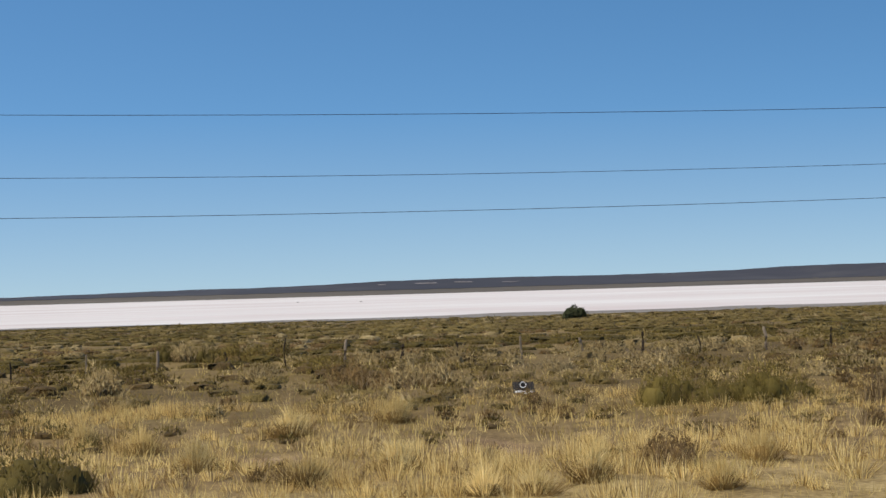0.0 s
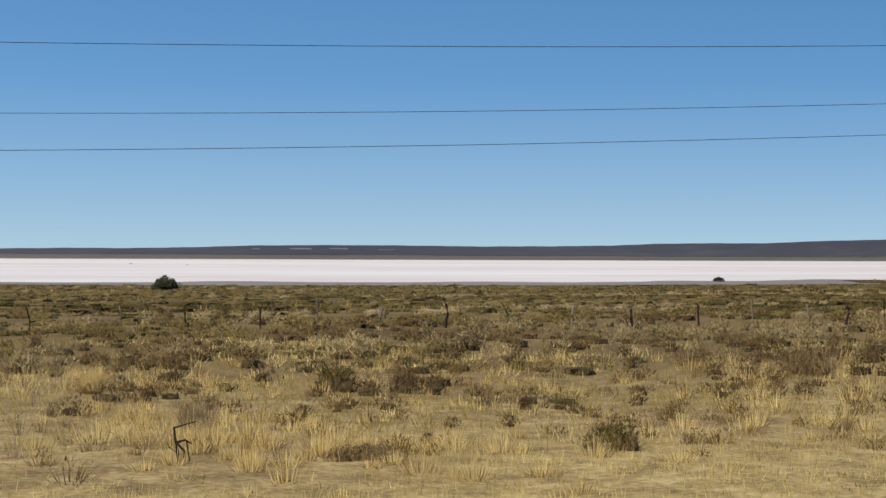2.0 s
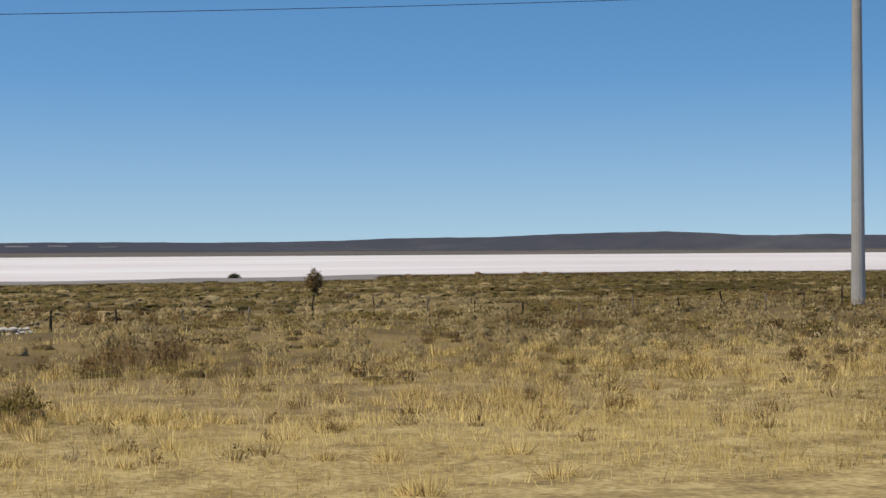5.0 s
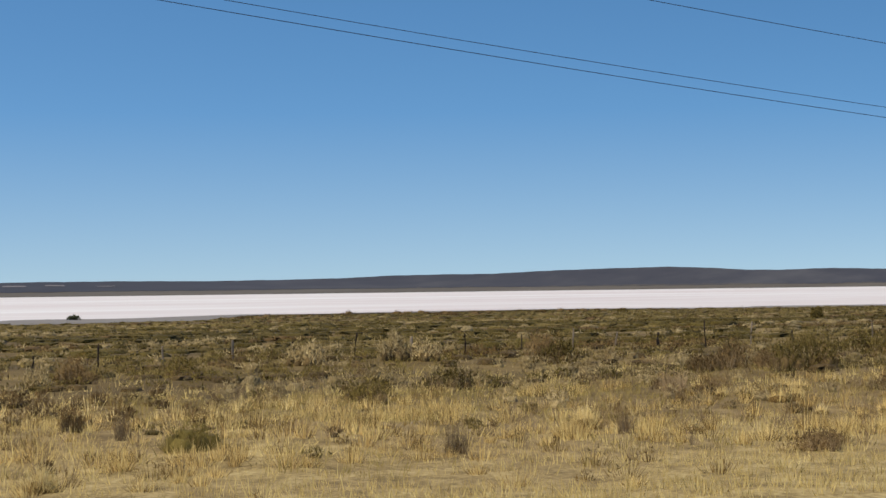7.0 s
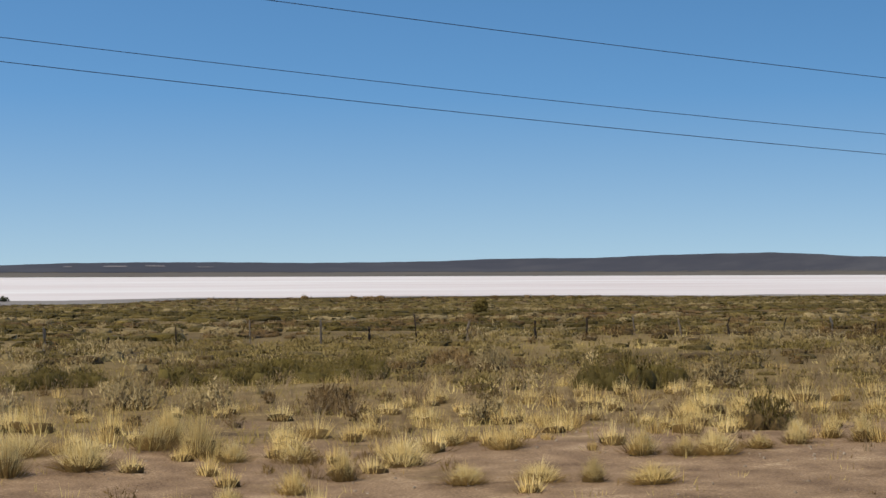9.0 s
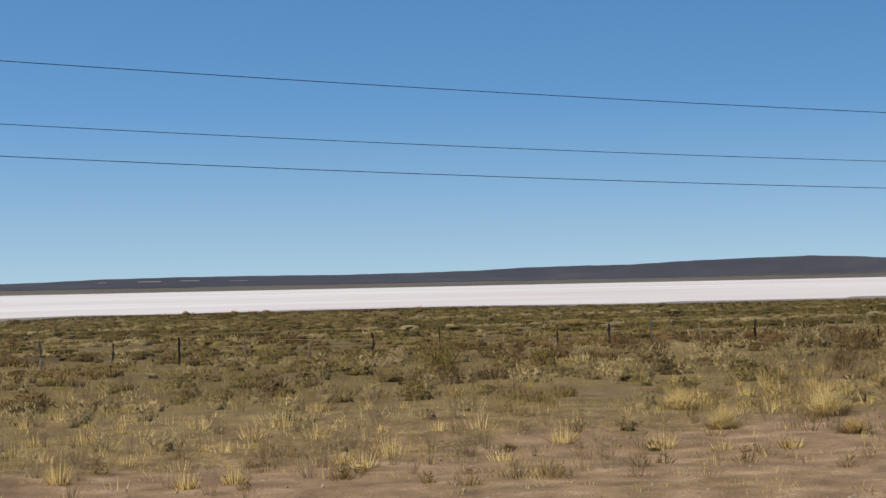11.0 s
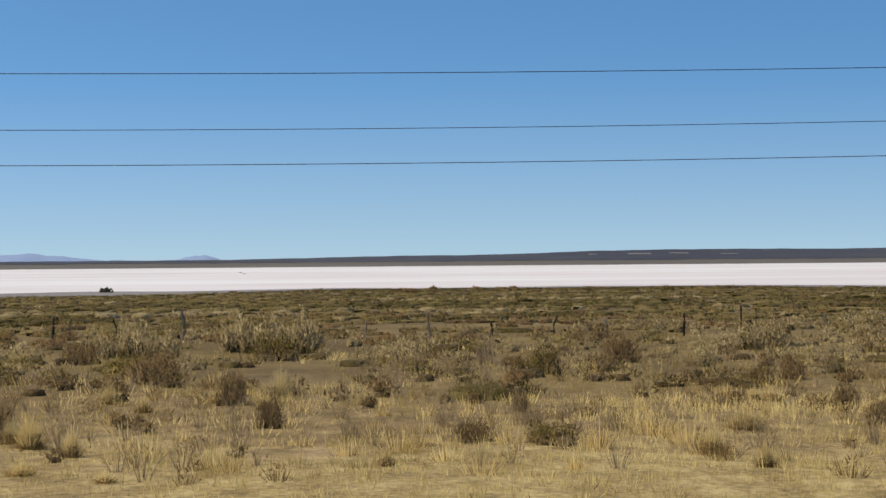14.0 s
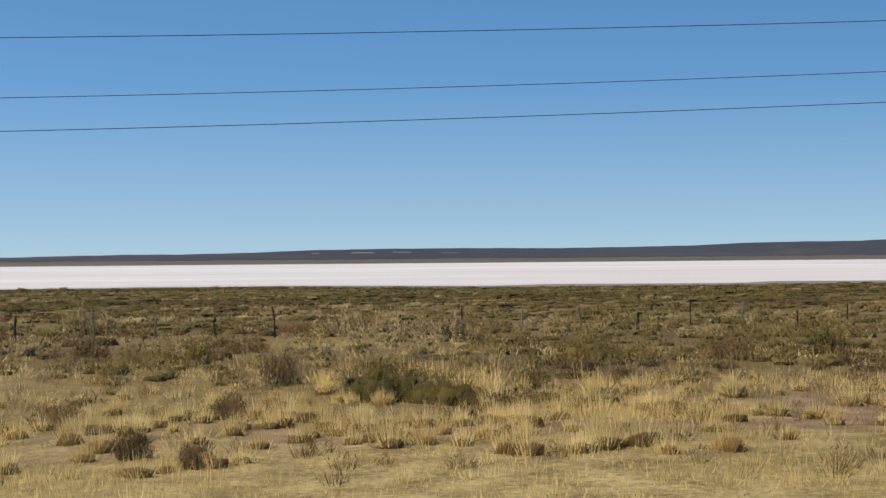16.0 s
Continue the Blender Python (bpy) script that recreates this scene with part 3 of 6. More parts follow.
band("mud_flat", BX, mud_y,
     lambda x: shore_y(x) + 14 + 8 * np.sin(x * 0.09), lambda x, y: np.maximum(ground_z(x, y), SALT_Z) + 0.07, M_MUD, "wet grey mud along the edge of the salt", 10)
for yy, x0, x1, wide in ((600, 55, 190, 6), (760, 30, 235, 8), (540, 430, 600, 2.5), (515, 445, 640, 2.0)):
    xs_t = np.linspace(x0, x1, 24)
    tagged(band("salt_track", xs_t, lambda x, a=yy, b=x0: a + 0.9 * (x - b) * (a > 650), lambda x, a=yy, b=x0, w=wide: a + w + 0.9 * (x - b) * (a > 650), SALT_Z + 0.03, M_TRACK,
                "faint disturbed track across the salt crust", 2), category="track")


def ridge_profile(x):
    """Skyline of the far hills."""
    return np.interp(x, [-2600, -440, 110, 510, 640, 785, 840, 910, 1000, 1060, 1200, 1440, 1545, 1750, 1950, 2140, 2260, 2460, 2585, 2800, 3050, 3190, 3350, 3475, 3700, 3870, 5600],
                     [12, 12.5, 13, 20, 20, 22, 24, 26, 29, 29.5, 31, 31, 29.5, 31, 34, 41, 42.5, 44, 50, 56, 61, 58, 51, 50, 55, 52, 50])


def hill_z(x, y):
    f = np.clip((y - 3760) / 130, 0, 1)
    foot = -5.0 + (y - 3530) / 230 * 11.0
    lump = 1.2 * np.sin(x * 0.013) * np.sin(y * 0.02) + 0.5 * np.sin(x * 0.07 + y * 0.03)
    top = ridge_profile(x) * 1.02 + 0.5 * np.sin(x * 0.05) * np.sin(x * 0.017)
    return np.where(y < 3760, foot + lump * np.clip((y - 3550) / 200, 0, 1), (6.3 + lump * 0.5) * (1 - f) + f * top) - 0.25 * np.clip(y - 3895, 0, None)


sheet("hill_foot", np.r_[-2600:5600:25.0], np.r_[3530:3775:16.0], hill_z, M_FOOT, "pale grey-brown plain at the foot of the hills", "hill")
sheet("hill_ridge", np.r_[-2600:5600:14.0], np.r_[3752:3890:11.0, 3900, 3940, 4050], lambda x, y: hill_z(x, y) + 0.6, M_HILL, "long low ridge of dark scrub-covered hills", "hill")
for k, (xc, half, high) in enumerate(((-10, 55, 18), (-470, 170, 24), (-250, 60, 7))):
    peak = lambda x, y, c=xc, h=half, t=high: np.where(y < 4260, 0, 10 + (t + 1.6 * np.sin(x * 0.08) + 1.0 * np.sin(x * 0.23)) * np.exp(-((x - c) / h) ** 2)) - 0.3 * np.clip(y - 4300, 0, None)
    sheet("distant_mountain", np.linspace(xc - half * 2.6, xc + half * 2.6, 40), np.r_[4250, 4300, 4360], peak, M_FAR, "hazy blue mountain far behind the hills", "mountain")

for x0, x1, y0, y1 in ((965, 985, 3826, 3836), (1060, 1116, 3824, 3836), (1163, 1210, 3826, 3838), (1285, 1330, 3818, 3824), (45, 141, 3858, 3872), (-20, 60, 3846, 3852)):
    sheet("salt_streak", np.linspace(x0, x1, 12), np.linspace(y0, y1, 4), lambda x, y: hill_z(x, y) + 1.4, M_PALE, "thin pale streak of bare salt on the dark hillside", "ground")


# ---------- growth: blades and leaves as triangles ----------
rng = np.random.default_rng(7)


def unit(v):
    return v / (np.linalg.norm(v, axis=1)[:, None] + 1e-9)


def brightened(co, tris, soft):
    """Winds thin faces towards the road, the camera's side; normals bend skyward to brighten them."""
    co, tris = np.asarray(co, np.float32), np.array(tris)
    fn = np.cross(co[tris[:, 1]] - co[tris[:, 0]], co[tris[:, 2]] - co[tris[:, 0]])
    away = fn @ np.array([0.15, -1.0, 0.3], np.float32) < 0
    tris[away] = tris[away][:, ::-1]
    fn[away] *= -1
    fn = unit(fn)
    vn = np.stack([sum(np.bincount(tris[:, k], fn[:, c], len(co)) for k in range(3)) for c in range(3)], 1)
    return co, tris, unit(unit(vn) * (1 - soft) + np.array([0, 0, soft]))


def tri_mesh(name, co, tris, vn, tone, material):
    """co: n x 3 places, tris: m x 3 corners, vn: n x 3 normals, tone: n shades, one for each plant."""
    me = bpy.data.meshes.new(name)
    co, tris = np.asarray(co, np.float32), np.asarray(tris, np.int32)
    me.vertices.add(len(co))
    me.vertices.foreach_set("co", co.ravel())
    me.loops.add(tris.size)
    me.loops.foreach_set("vertex_index", tris.ravel())
    me.polygons.add(len(tris))
    me.polygons.foreach_set("loop_start", np.arange(0, tris.size, 3, dtype=np.int32))
    me.polygons.foreach_set("loop_total", np.full(len(tris), 3, np.int32))
    me.polygons.foreach_set("use_smooth", np.ones(len(tris), bool))
    me.update(calc_edges=True)
    me.attributes.new("custom_normal", "FLOAT_VECTOR", "POINT").data.foreach_set("vector", np.asarray(vn, np.float32).ravel())
    me.attributes.new("tone", "FLOAT", "POINT").data.foreach_set("value", np.asarray(tone, np.float32))
    me.materials.append(material)
    return me


def tones(tone, n, each):
    return np.repeat(rng.uniform(0, 1, n) if tone is None else np.asarray(tone, float), each)


def blades(px, py, pz, height, radius, count, width, lean=0.9, stiff=0.55, simple=False, base=0.55, tone=None, uneven=0.6):
    """Tufts of bent blades at the places given: count blades a tuft."""
    n = len(px)
    rep = lambda a: np.repeat(np.asarray(a, float), count)
    x, y, z, h, r = rep(px), rep(py), rep(pz), rep(height), rep(radius)
    k = n * count
    az, rad = rng.uniform(0, 2 * np.pi, k), np.sqrt(rng.uniform(0, 1, k))
    bx, by = x + np.cos(az) * rad * r * base, y + np.sin(az) * rad * r * base
    hh = h * rng.uniform(uneven, 1.08, k) * (1.06 - 0.45 * rad)
    out = r * rad * rng.uniform(0.5, 1.0, k) * lean
    w = width * rng.uniform(0.6, 1.4, k)
    tw = az + rng.uniform(-1.4, 1.4, k) + np.pi / 2
    wx, wy = np.cos(tw) * w / 2, np.sin(tw) * w / 2
    tx, ty, tz = bx + np.cos(az) * out, by + np.sin(az) * out, z + hh * (1 - 0.12 * rad)
    b = z - 0.03
    if simple:
        co = np.stack([np.stack(v, 1) for v in ((bx - wx, by - wy, b), (bx + wx, by + wy, b), (tx, ty, tz))], 1)
        return *brightened(co.reshape(-1, 3), np.arange(k * 3).reshape(-1, 3), 0.5), tones(tone, n, count * 3)
    mx, my, mz = bx + np.cos(az) * out * stiff * 0.6, by + np.sin(az) * out * stiff * 0.6, z + hh * 0.62
    co = np.stack([np.stack(v, 1) for v in ((bx - wx, by - wy, b), (bx + wx, by + wy, b), (mx - wx * 0.8, my - wy * 0.8, mz), (mx + wx * 0.8, my + wy * 0.8, mz), (tx, ty, tz))], 1)
    first = (np.arange(k) * 5)[:, None]
    tris = np.concatenate([first + np.array([[0, 1, 3]]), first + np.array([[0, 3, 2]]), first + np.array([[2, 3, 4]])], 0)
    return *brightened(co.reshape(-1, 3), tris, 0.5), tones(tone, n, count * 5)


def leaves(px, py, pz, height, radius, count, size, lift=0.5, flat=1.0, slim=0.5, even=0.0, tone=None, ragged=0.45):
    """Leafy domes: count small triangles round the shell of each dome."""
    n = len(px)
    rep = lambda a: np.repeat(np.asarray(a, float), count)
    x, y, z, h, r = rep(px), rep(py), rep(pz), rep(height), rep(radius)
    k = n * count
    az, up = rng.uniform(0, 2 * np.pi, k), rng.uniform(0, 1, k) ** 0.8
    lob = 1 + 0.2 * np.sin(az * 3 + rep(rng.uniform(0, 6, n))) + 0.14 * np.sin(az * 7 + rep(rng.uniform(0, 6, n)))
    shell = rng.uniform(1.08 - ragged, 1.08, k) * lob
    ring = np.sqrt(np.clip(1 - up ** 2, 0.02, 1))
    c = np.stack([x + np.cos(az) * ring * r * shell, y + np.sin(az) * ring * r * shell, z + (0.04 + up * h * rng.uniform(0.8, 1.12, k)) * (0.8 + 0.2 * lob)], 1)
    s = (rep(np.broadcast_to(size, n)) * rng.uniform(0.5, 1.5, k))[:, None]
    a = rng.normal(0, 0.8, (k, 3)) + np.stack([np.cos(az), np.sin(az), up * 0], 1) * 0.6
    a[:, 2] += lift
    b = rng.normal(0, 1, (k, 3)); b[:, 2] *= flat
    a /= np.linalg.norm(a, axis=1)[:, None]
    b -= a * (a * b).sum(1)[:, None]
    b /= np.linalg.norm(b, axis=1)[:, None]
    co = np.stack([c - b * s * slim * 0.8 - a * s * 0.4, c + b * s * slim * 0.8 - a * s * 0.4, c + a * s], 1).reshape(-1, 3)
    co, tris, vn = brightened(co, np.arange(k * 3).reshape(-1, 3), 0.3)
    round_out = np.stack([np.cos(az) * ring, np.sin(az) * ring, up + 0.2], 1)
    return co, tris, unit(unit(unit(np.repeat(round_out, 3, 0)) + vn * 0.35) * (1 - even) + np.array([0, 0, even])), tones(tone, n, count * 3)


def domes(px, py, pz, height, radius, rings=3, segs=9, rough=0.2, tone=None):
    """Lumpy leaf masses: low closed domes with bulging lobes."""
    n = len(px)
    az = np.arange(segs) * 2 * np.pi / segs
    col = lambda a: np.asarray(a, float)[:, None]
    co = []
    turn, swing = rng.uniform(0, 6, (n, 1)), rng.uniform(0.05, 0.28, (n, 1))
    for k in range(rings):
        e = k / rings * np.pi / 2
        a = az[None] + 0.4 * k
        bulge = 1 + swing * np.sin(a * 2 + turn) + rng.uniform(-rough, rough, (n, segs))
        r = col(radius) * (np.cos(e) * (0.92 if k == 0 else 1.0)) * bulge
        z = col(pz) - 0.05 * (k == 0) + col(height) * np.sin(e) * (1 + rng.uniform(-rough, rough, (n, segs)))
        co.append(np.stack([col(px) + np.cos(a) * r, col(py) + np.sin(a) * r, z], -1))
    top = np.stack([px, py, np.asarray(pz) + np.asarray(height) * 0.97], -1)[:, None]
    co = np.concatenate(co + [top], 1)
    t = []
    for k in range(rings):
        for s in range(segs):
            a, b = k * segs + s, k * segs + (s + 1) % segs
            if k + 1 < rings:
                t += [(a, b, b + segs), (a, b + segs, a + segs)]
            else:
                t.append((a, b, rings * segs))
    t = np.array(t)
    out = co - np.stack([px, py, np.asarray(pz) - 0.2 * np.asarray(height)], -1)[:, None]
    out[..., 2] *= (np.asarray(radius) / np.asarray(height))[:, None]
    return co.reshape(-1, 3), (np.arange(n)[:, None, None] * (rings * segs + 1) + t[None]).reshape(-1, 3), unit(out.reshape(-1, 3)), tones(tone, n, rings * segs + 1)


def twigs(px, py, pz, height, radius, count, width, tone=None):
    """Bare twigs that rise out of a shrub."""
    n = len(px)
    rep = lambda a: np.repeat(np.asarray(a, float), count)
    x, y, z, h, r = rep(px), rep(py), rep(pz), rep(height), rep(radius)
    k = n * count
    az, rad = rng.uniform(0, 2 * np.pi, k), rng.uniform(0.2, 1.1, k)
    top = np.stack([x + np.cos(az) * rad * r, y + np.sin(az) * rad * r, z + h * rng.uniform(0.7, 1.25, k)], 1)
    bot = np.stack([x + np.cos(az) * rad * r * 0.25, y + np.sin(az) * rad * r * 0.25, z - 0.03], 1)
    side = np.stack([-np.sin(az + 1), np.cos(az + 1), np.zeros(k)], 1) * width
    return *brightened(np.stack([bot - side, bot + side, top], 1).reshape(-1, 3), np.arange(k * 3).reshape(-1, 3), 0.4), tones(tone, n, count * 3)


def joined(*sets):
    co, tr, vn, tn, o = [], [], [], [], 0
    for c, t, v, w in sets:
        co.append(c), tr.append(t + o), vn.append(v), tn.append(w)
        o += len(c)
    return np.concatenate(co), np.concatenate(tr), np.concatenate(vn), np.concatenate(tn)


def stuff(name, geo, material, label, category):
    return tagged(new(name, tri_mesh(name, *geo, material)), label, category, kind="stuff")


def scatter(x0, x1, y0, y1, density):
    n = int((x1 - x0) * (y1 - y0) * density)
    x, y = rng.uniform(x0, x1, n), rng.uniform(y0, y1, n)
    ok = (x > -8) & (x < 440 + 0.55 * y)
    return x[ok], y[ok]


def kept(chance, *arrays):
    ok = rng.uniform(0, 1, len(arrays[0])) < chance
    return [a[ok] for a in arrays]


def shrubby(x, y):
    """Where dark shrubs crowd out the grass close to the road."""
    return np.interp(x, [30, 50, 62, 80, 94, 125], [0, 0.5, 1, 0.9, 0.3, 0]) * np.clip((y - 21) / 3, 0, 1)


def golden(x, y):
    """How thick the tall grass stands along the road, beside it and farther out."""
    close = np.interp(x, [0, 25, 60, 90, 160, 212, 222, 372, 380, 450], [0.8, 0.9, 0.9, 0.7, 0.9, 0.6, 0.3, 0.3, 0.22, 0.22])
    farther = np.interp(x, [0, 60, 75, 105, 125, 160, 210, 222, 372, 390, 400, 430, 445], [0.85, 0.85, 0.65, 0.6, 0.6, 0.65, 0.7, 0.3, 0.25, 0.25, 0.55, 0.5, 0.4])
    k = np.clip((y - 23) / 4, 0, 1)
    return (close * (1 - k) + farther * k) * (1 - 0.6 * shrubby(x, y))


def tussock_field(y0, y1, density, count, width, low=0.2, high=0.48, x0=-8, x1=480, sand=0.92):
    """Yellow tussock grass of the verge, with dead brown thatch at its foot."""
    x, y = scatter(x0, x1, y0, y1, density)
    chance = np.clip(-0.25 + 1.9 * drift(x, y, 5.0, 3), 0.06, 1) * (1 - sand * bare(x, y) / 0.66) * np.clip((41 - y) / 9, 0, 1) * np.clip((y - 16.5 - 4.5 * drift(x, y, 14, 1)) / 4, 0.15, 1) * golden(x, y)
    chance = np.maximum(chance, stand("straw", x, y)) * (1 - np.maximum(stand("bare", x, y), 0.85 * covered(x, y)))
    x, y = kept(chance, x, y)
    h = rng.uniform(low, high, len(x)) * (0.7 + 0.6 * drift(x, y, 6, 9))
    z, r, tone = ground_z(x, y), h * rng.uniform(0.55, 1.0, len(x)), 0.7 * drift(x, y, 9, 17) + 0.3 * rng.uniform(0, 1, len(x))
    stuff("grass_thatch", blades(x, y, z, h * 0.68, r * 1.1, count // 2, width * 1.5, lean=1.0, simple=True, tone=tone), M_THATCH, "brown dead thatch at the foot of the dry tussocks", "grass")
    stuff("tussock_grass", blades(x, y, z, h, r, count, width, lean=0.6, simple=True, base=0.6, tone=tone), M_STRAW, "straw-yellow tussocks of dry bunch grass on the verge", "grass")


tussock_field(15.5, 25, 2.1, 72, 0.0095)
tussock_field(25, 41, 2.2, 40, 0.012)
tussock_field(17.0, 28, 1.7, 74, 0.0105, 0.28, 0.5, -8, 62, 0.3)
tussock_field(17.0, 26, 1.2, 105, 0.0105, 0.3, 0.52, 205, 354, 0.3)
# meadows of close small tussocks that thin out towards open sand and short grass
for x0, x1, y0, y1, dense, words in ((213, 268, 16.5, 35, 1.6, "close small straw-yellow tussocks on brown sand"), (384, 445, 20.5, 33, 1.9, "scattered golden tussocks above the short grass"), (322, 370, 18, 30, 1.0, "golden tussocks standing on brown sand")):
    x, y = scatter(x0, x1, y0, y1, dense)
    edge = np.clip(np.minimum(x - x0 + 1, x1 - x) / 5, 0, 1) * np.where((x < 243) | (x > 300), 1, np.where((y > 22.5) & (y < 31), 0.5, 0.1)) * np.clip((y1 + 2 - y) / (0.5 * (y1 - y0)), 0, 1)
    x, y = kept(edge * np.clip(-0.1 + 1.5 * drift(x, y, 2.2, 91), 0.05, 1) * (1 - 0.8 * covered(x, y)), x, y)
    h = rng.uniform(0.28, 0.52, len(x)) * (0.75 + 0.5 * drift(x, y, 4, 92))
    r, tone = h * rng.uniform(0.55, 0.9, len(x)), rng.uniform(0.4, 1, len(x))
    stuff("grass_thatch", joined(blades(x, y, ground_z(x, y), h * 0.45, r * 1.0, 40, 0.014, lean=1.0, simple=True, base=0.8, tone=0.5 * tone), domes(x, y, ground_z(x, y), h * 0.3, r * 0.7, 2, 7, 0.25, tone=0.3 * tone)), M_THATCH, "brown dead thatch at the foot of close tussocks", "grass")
    stuff("tussock_grass", blades(x, y, ground_z(x, y), h, r, 140, 0.012, lean=0.6, simple=True, base=0.42, tone=tone), M_STRAW, words, "grass")
# short dry grass along the road: a close carpet of pale and olive blades
x, y = scatter(-6, 470, 15.0, 32, 22.0)
chance = np.clip(0.5 + 0.5 * roadside(x, y), 0, 1) * np.clip((27 - y + 5 * drift(x, y, 9, 5)) / 8, 0.25, 1) * (1 - 0.85 * bare(x, y) / 0.66) * np.clip(-0.15 + 1.2 * drift(x, y, 3.2, 2) + 0.7 * roadside(x, y), 0.05, 1)
x, y = kept(np.maximum(chance, 0.8 * stand("straw", x, y)) * (1 - stand("bare", x, y)), x, y)
h = rng.uniform(0.1, 0.27, len(x)) * (0.65 + 0.7 * drift(x, y, 4, 4))
tone = 0.75 * drift(x, y, 2.5, 23) + 0.25 * rng.uniform(0, 1, len(x))
for pick, m, words in ((tone > 0.22, M_SHORT, "pale short dry grass beside the road"), (tone <= 0.22, M_GREENGRASS, "short olive-green grass beside the road")):
    stuff("short_grass", blades(x[pick], y[pick], ground_z(x[pick], y[pick]), h[pick], h[pick] * 1.0, 7, 0.0145, lean=0.7, simple=True, base=1.0, tone=tone[pick]), m, words, "grass")
# knee-high sward between the verge and the shrubs
x, y = scatter(-8, 480, 20, 44, 6.0)
lush = np.interp(x, [0, 20, 60, 205, 225, 370, 385, 450], [0.75, 0.7, 0.85, 0.85, 0.35, 0.3, 0.5, 0.5])
lush = lush * (1 - 0.55 * shrubby(x, y))
x, y = kept(np.maximum(lush * np.clip(0.1 + 1.3 * drift(x, y, 7, 61), 0, 1) * np.clip((46 - y) / 12, 0, 1) * np.clip((y - 19) / 4, 0.2, 1), stand("straw", x, y)) * (1 - 0.8 * bare(x, y) / 0.66) * (1 - np.maximum(stand("bare", x, y), 0.85 * covered(x, y))), x, y)
h = rng.uniform(0.16, 0.36, len(x)) * (0.7 + 0.6 * drift(x, y, 5, 62))
tone = 0.75 * drift(x, y, 6, 63) + 0.25 * rng.uniform(0, 1, len(x))
yellow = tone > np.interp(x, [205, 222, 362, 380], [0.4, 0.78, 0.78, 0.4]) + 0.25 * shrubby(x, y)
for pick, m, words in ((yellow, M_SHORT, "pale yellow dry grass sward of the verge"), (~yellow, M_GREENGRASS, "olive-green grass sward of the verge")):
    stuff("grass_sward", blades(x[pick], y[pick], ground_z(x[pick], y[pick]), h[pick], h[pick] * 1.1, 10, 0.014, lean=0.6, simple=True, base=1.0, tone=tone[pick]), m, words, "grass")
# worn brown tufts among the yellow grass
x, y = scatter(-8, 480, 18.5, 38, 1.0)
worn = np.interp(x, [0, 40, 70, 205, 225, 370, 390, 450], [0.7, 0.6, 0.8, 0.8, 0.35, 0.35, 0.5, 0.5])
x, y = kept(worn * np.clip(-0.35 + 1.7 * drift(x, y, 3.5, 81), 0, 1) * np.clip((y - 18) / 3, 0.15, 1) * (1 - np.maximum(stand("bare", x, y), 0.5 * stand("straw", x, y))), x, y)
h = rng.uniform(0.14, 0.38, len(x))
stuff("worn_tufts", joined(blades(x, y, ground_z(x, y), h, h * 0.9, 40, 0.016, lean=0.9, simple=True, base=0.75, uneven=0.4), leaves(x, y, ground_z(x, y), h * 0.7, h * 0.8, 20, 0.05, 1.4, 1.0, 0.25, 0.3, ragged=0.8)), M_THATCH, "worn brown grass tufts among the yellow sward", "grass")
# thin dry grass between the shrubs
x, y = scatter(-15, 510, 24, 60, 2.2)
x, y = kept(np.clip(0.05 + 1.1 * drift(x, y, 8, 12), 0, 1) * np.clip((64 - y) / 14, 0, 1) * (1 - stand("bare", x, y)), x, y)
h = rng.uniform(0.15, 0.36, len(x))
tone = 0.7 * drift(x, y, 7, 21) + 0.3 * rng.uniform(0, 1, len(x))
yellow = tone > np.interp(x, [205, 222, 362, 380], [0.5, 0.75, 0.75, 0.5]) + 0.2 * shrubby(x, y)
for pick, m, words in ((~yellow, M_GREENGRASS, "thin olive grass growing between the shrubs"), (yellow, M_SHORT, "thin dry grass growing between the shrubs")):
    stuff("thin_grass", blades(x[pick], y[pick], ground_z(x[pick], y[pick]), h[pick], h[pick] * 1.2, 10, 0.022, lean=0.8, simple=True, base=0.9, tone=tone[pick]), m, words, "grass")
# leafless grey-brown undergrowth
x, y = scatter(-10, 500, 19, 46, 1.25)
x, y = kept(np.clip(-0.35 + 1.6 * drift(x, y, 8, 30), 0.04, 1) * np.clip((y - 18) / 7, 0, 1) * np.interp(x, [0, 205, 225, 400, 420], [0.4, 0.4, 1, 1, 0.8]) * (1 - stand("bare", x, y)), x, y)
h = rng.uniform(0.2, 0.48, len(x))
stuff("dead_undergrowth", joined(twigs(x, y, ground_z(x, y), h, h * 0.8, 20, 0.005), leaves(x, y, ground_z(x, y), h * 0.8, h * 0.8, 12, 0.05, 1.5, 1.0, 0.22, 0.3, ragged=0.8)), M_DEAD, "leafless grey-brown twiggy undergrowth on the steppe", "shrub")
# fallen stalks and seedlings that roughen the ground
x, y = scatter(-6, 460, 15.5, 30, 4.5)
x, y = kept(0.25 + 0.9 * drift(x, y, 2.0, 14), x, y)
h = rng.uniform(0.03, 0.11, len(x))
pick = rng.integers(0, 3, len(x))
for k, (tone, words) in enumerate(((M_SHORT, "short pale fallen stalks on the ground"), (M_THATCH, "short brown fallen stalks on the ground"), (M_GREENGRASS, "low olive seedlings on the ground"))):
    s = (pick == k) & (bare(x, y) < (0.55, 0.7, 0.3)[k])
    stuff("ground_litter", blades(x[s], y[s], ground_z(x[s], y[s]), h[s], h[s] * 2.4, 4, 0.018, lean=1.3, simple=True), tone, words, "grass")
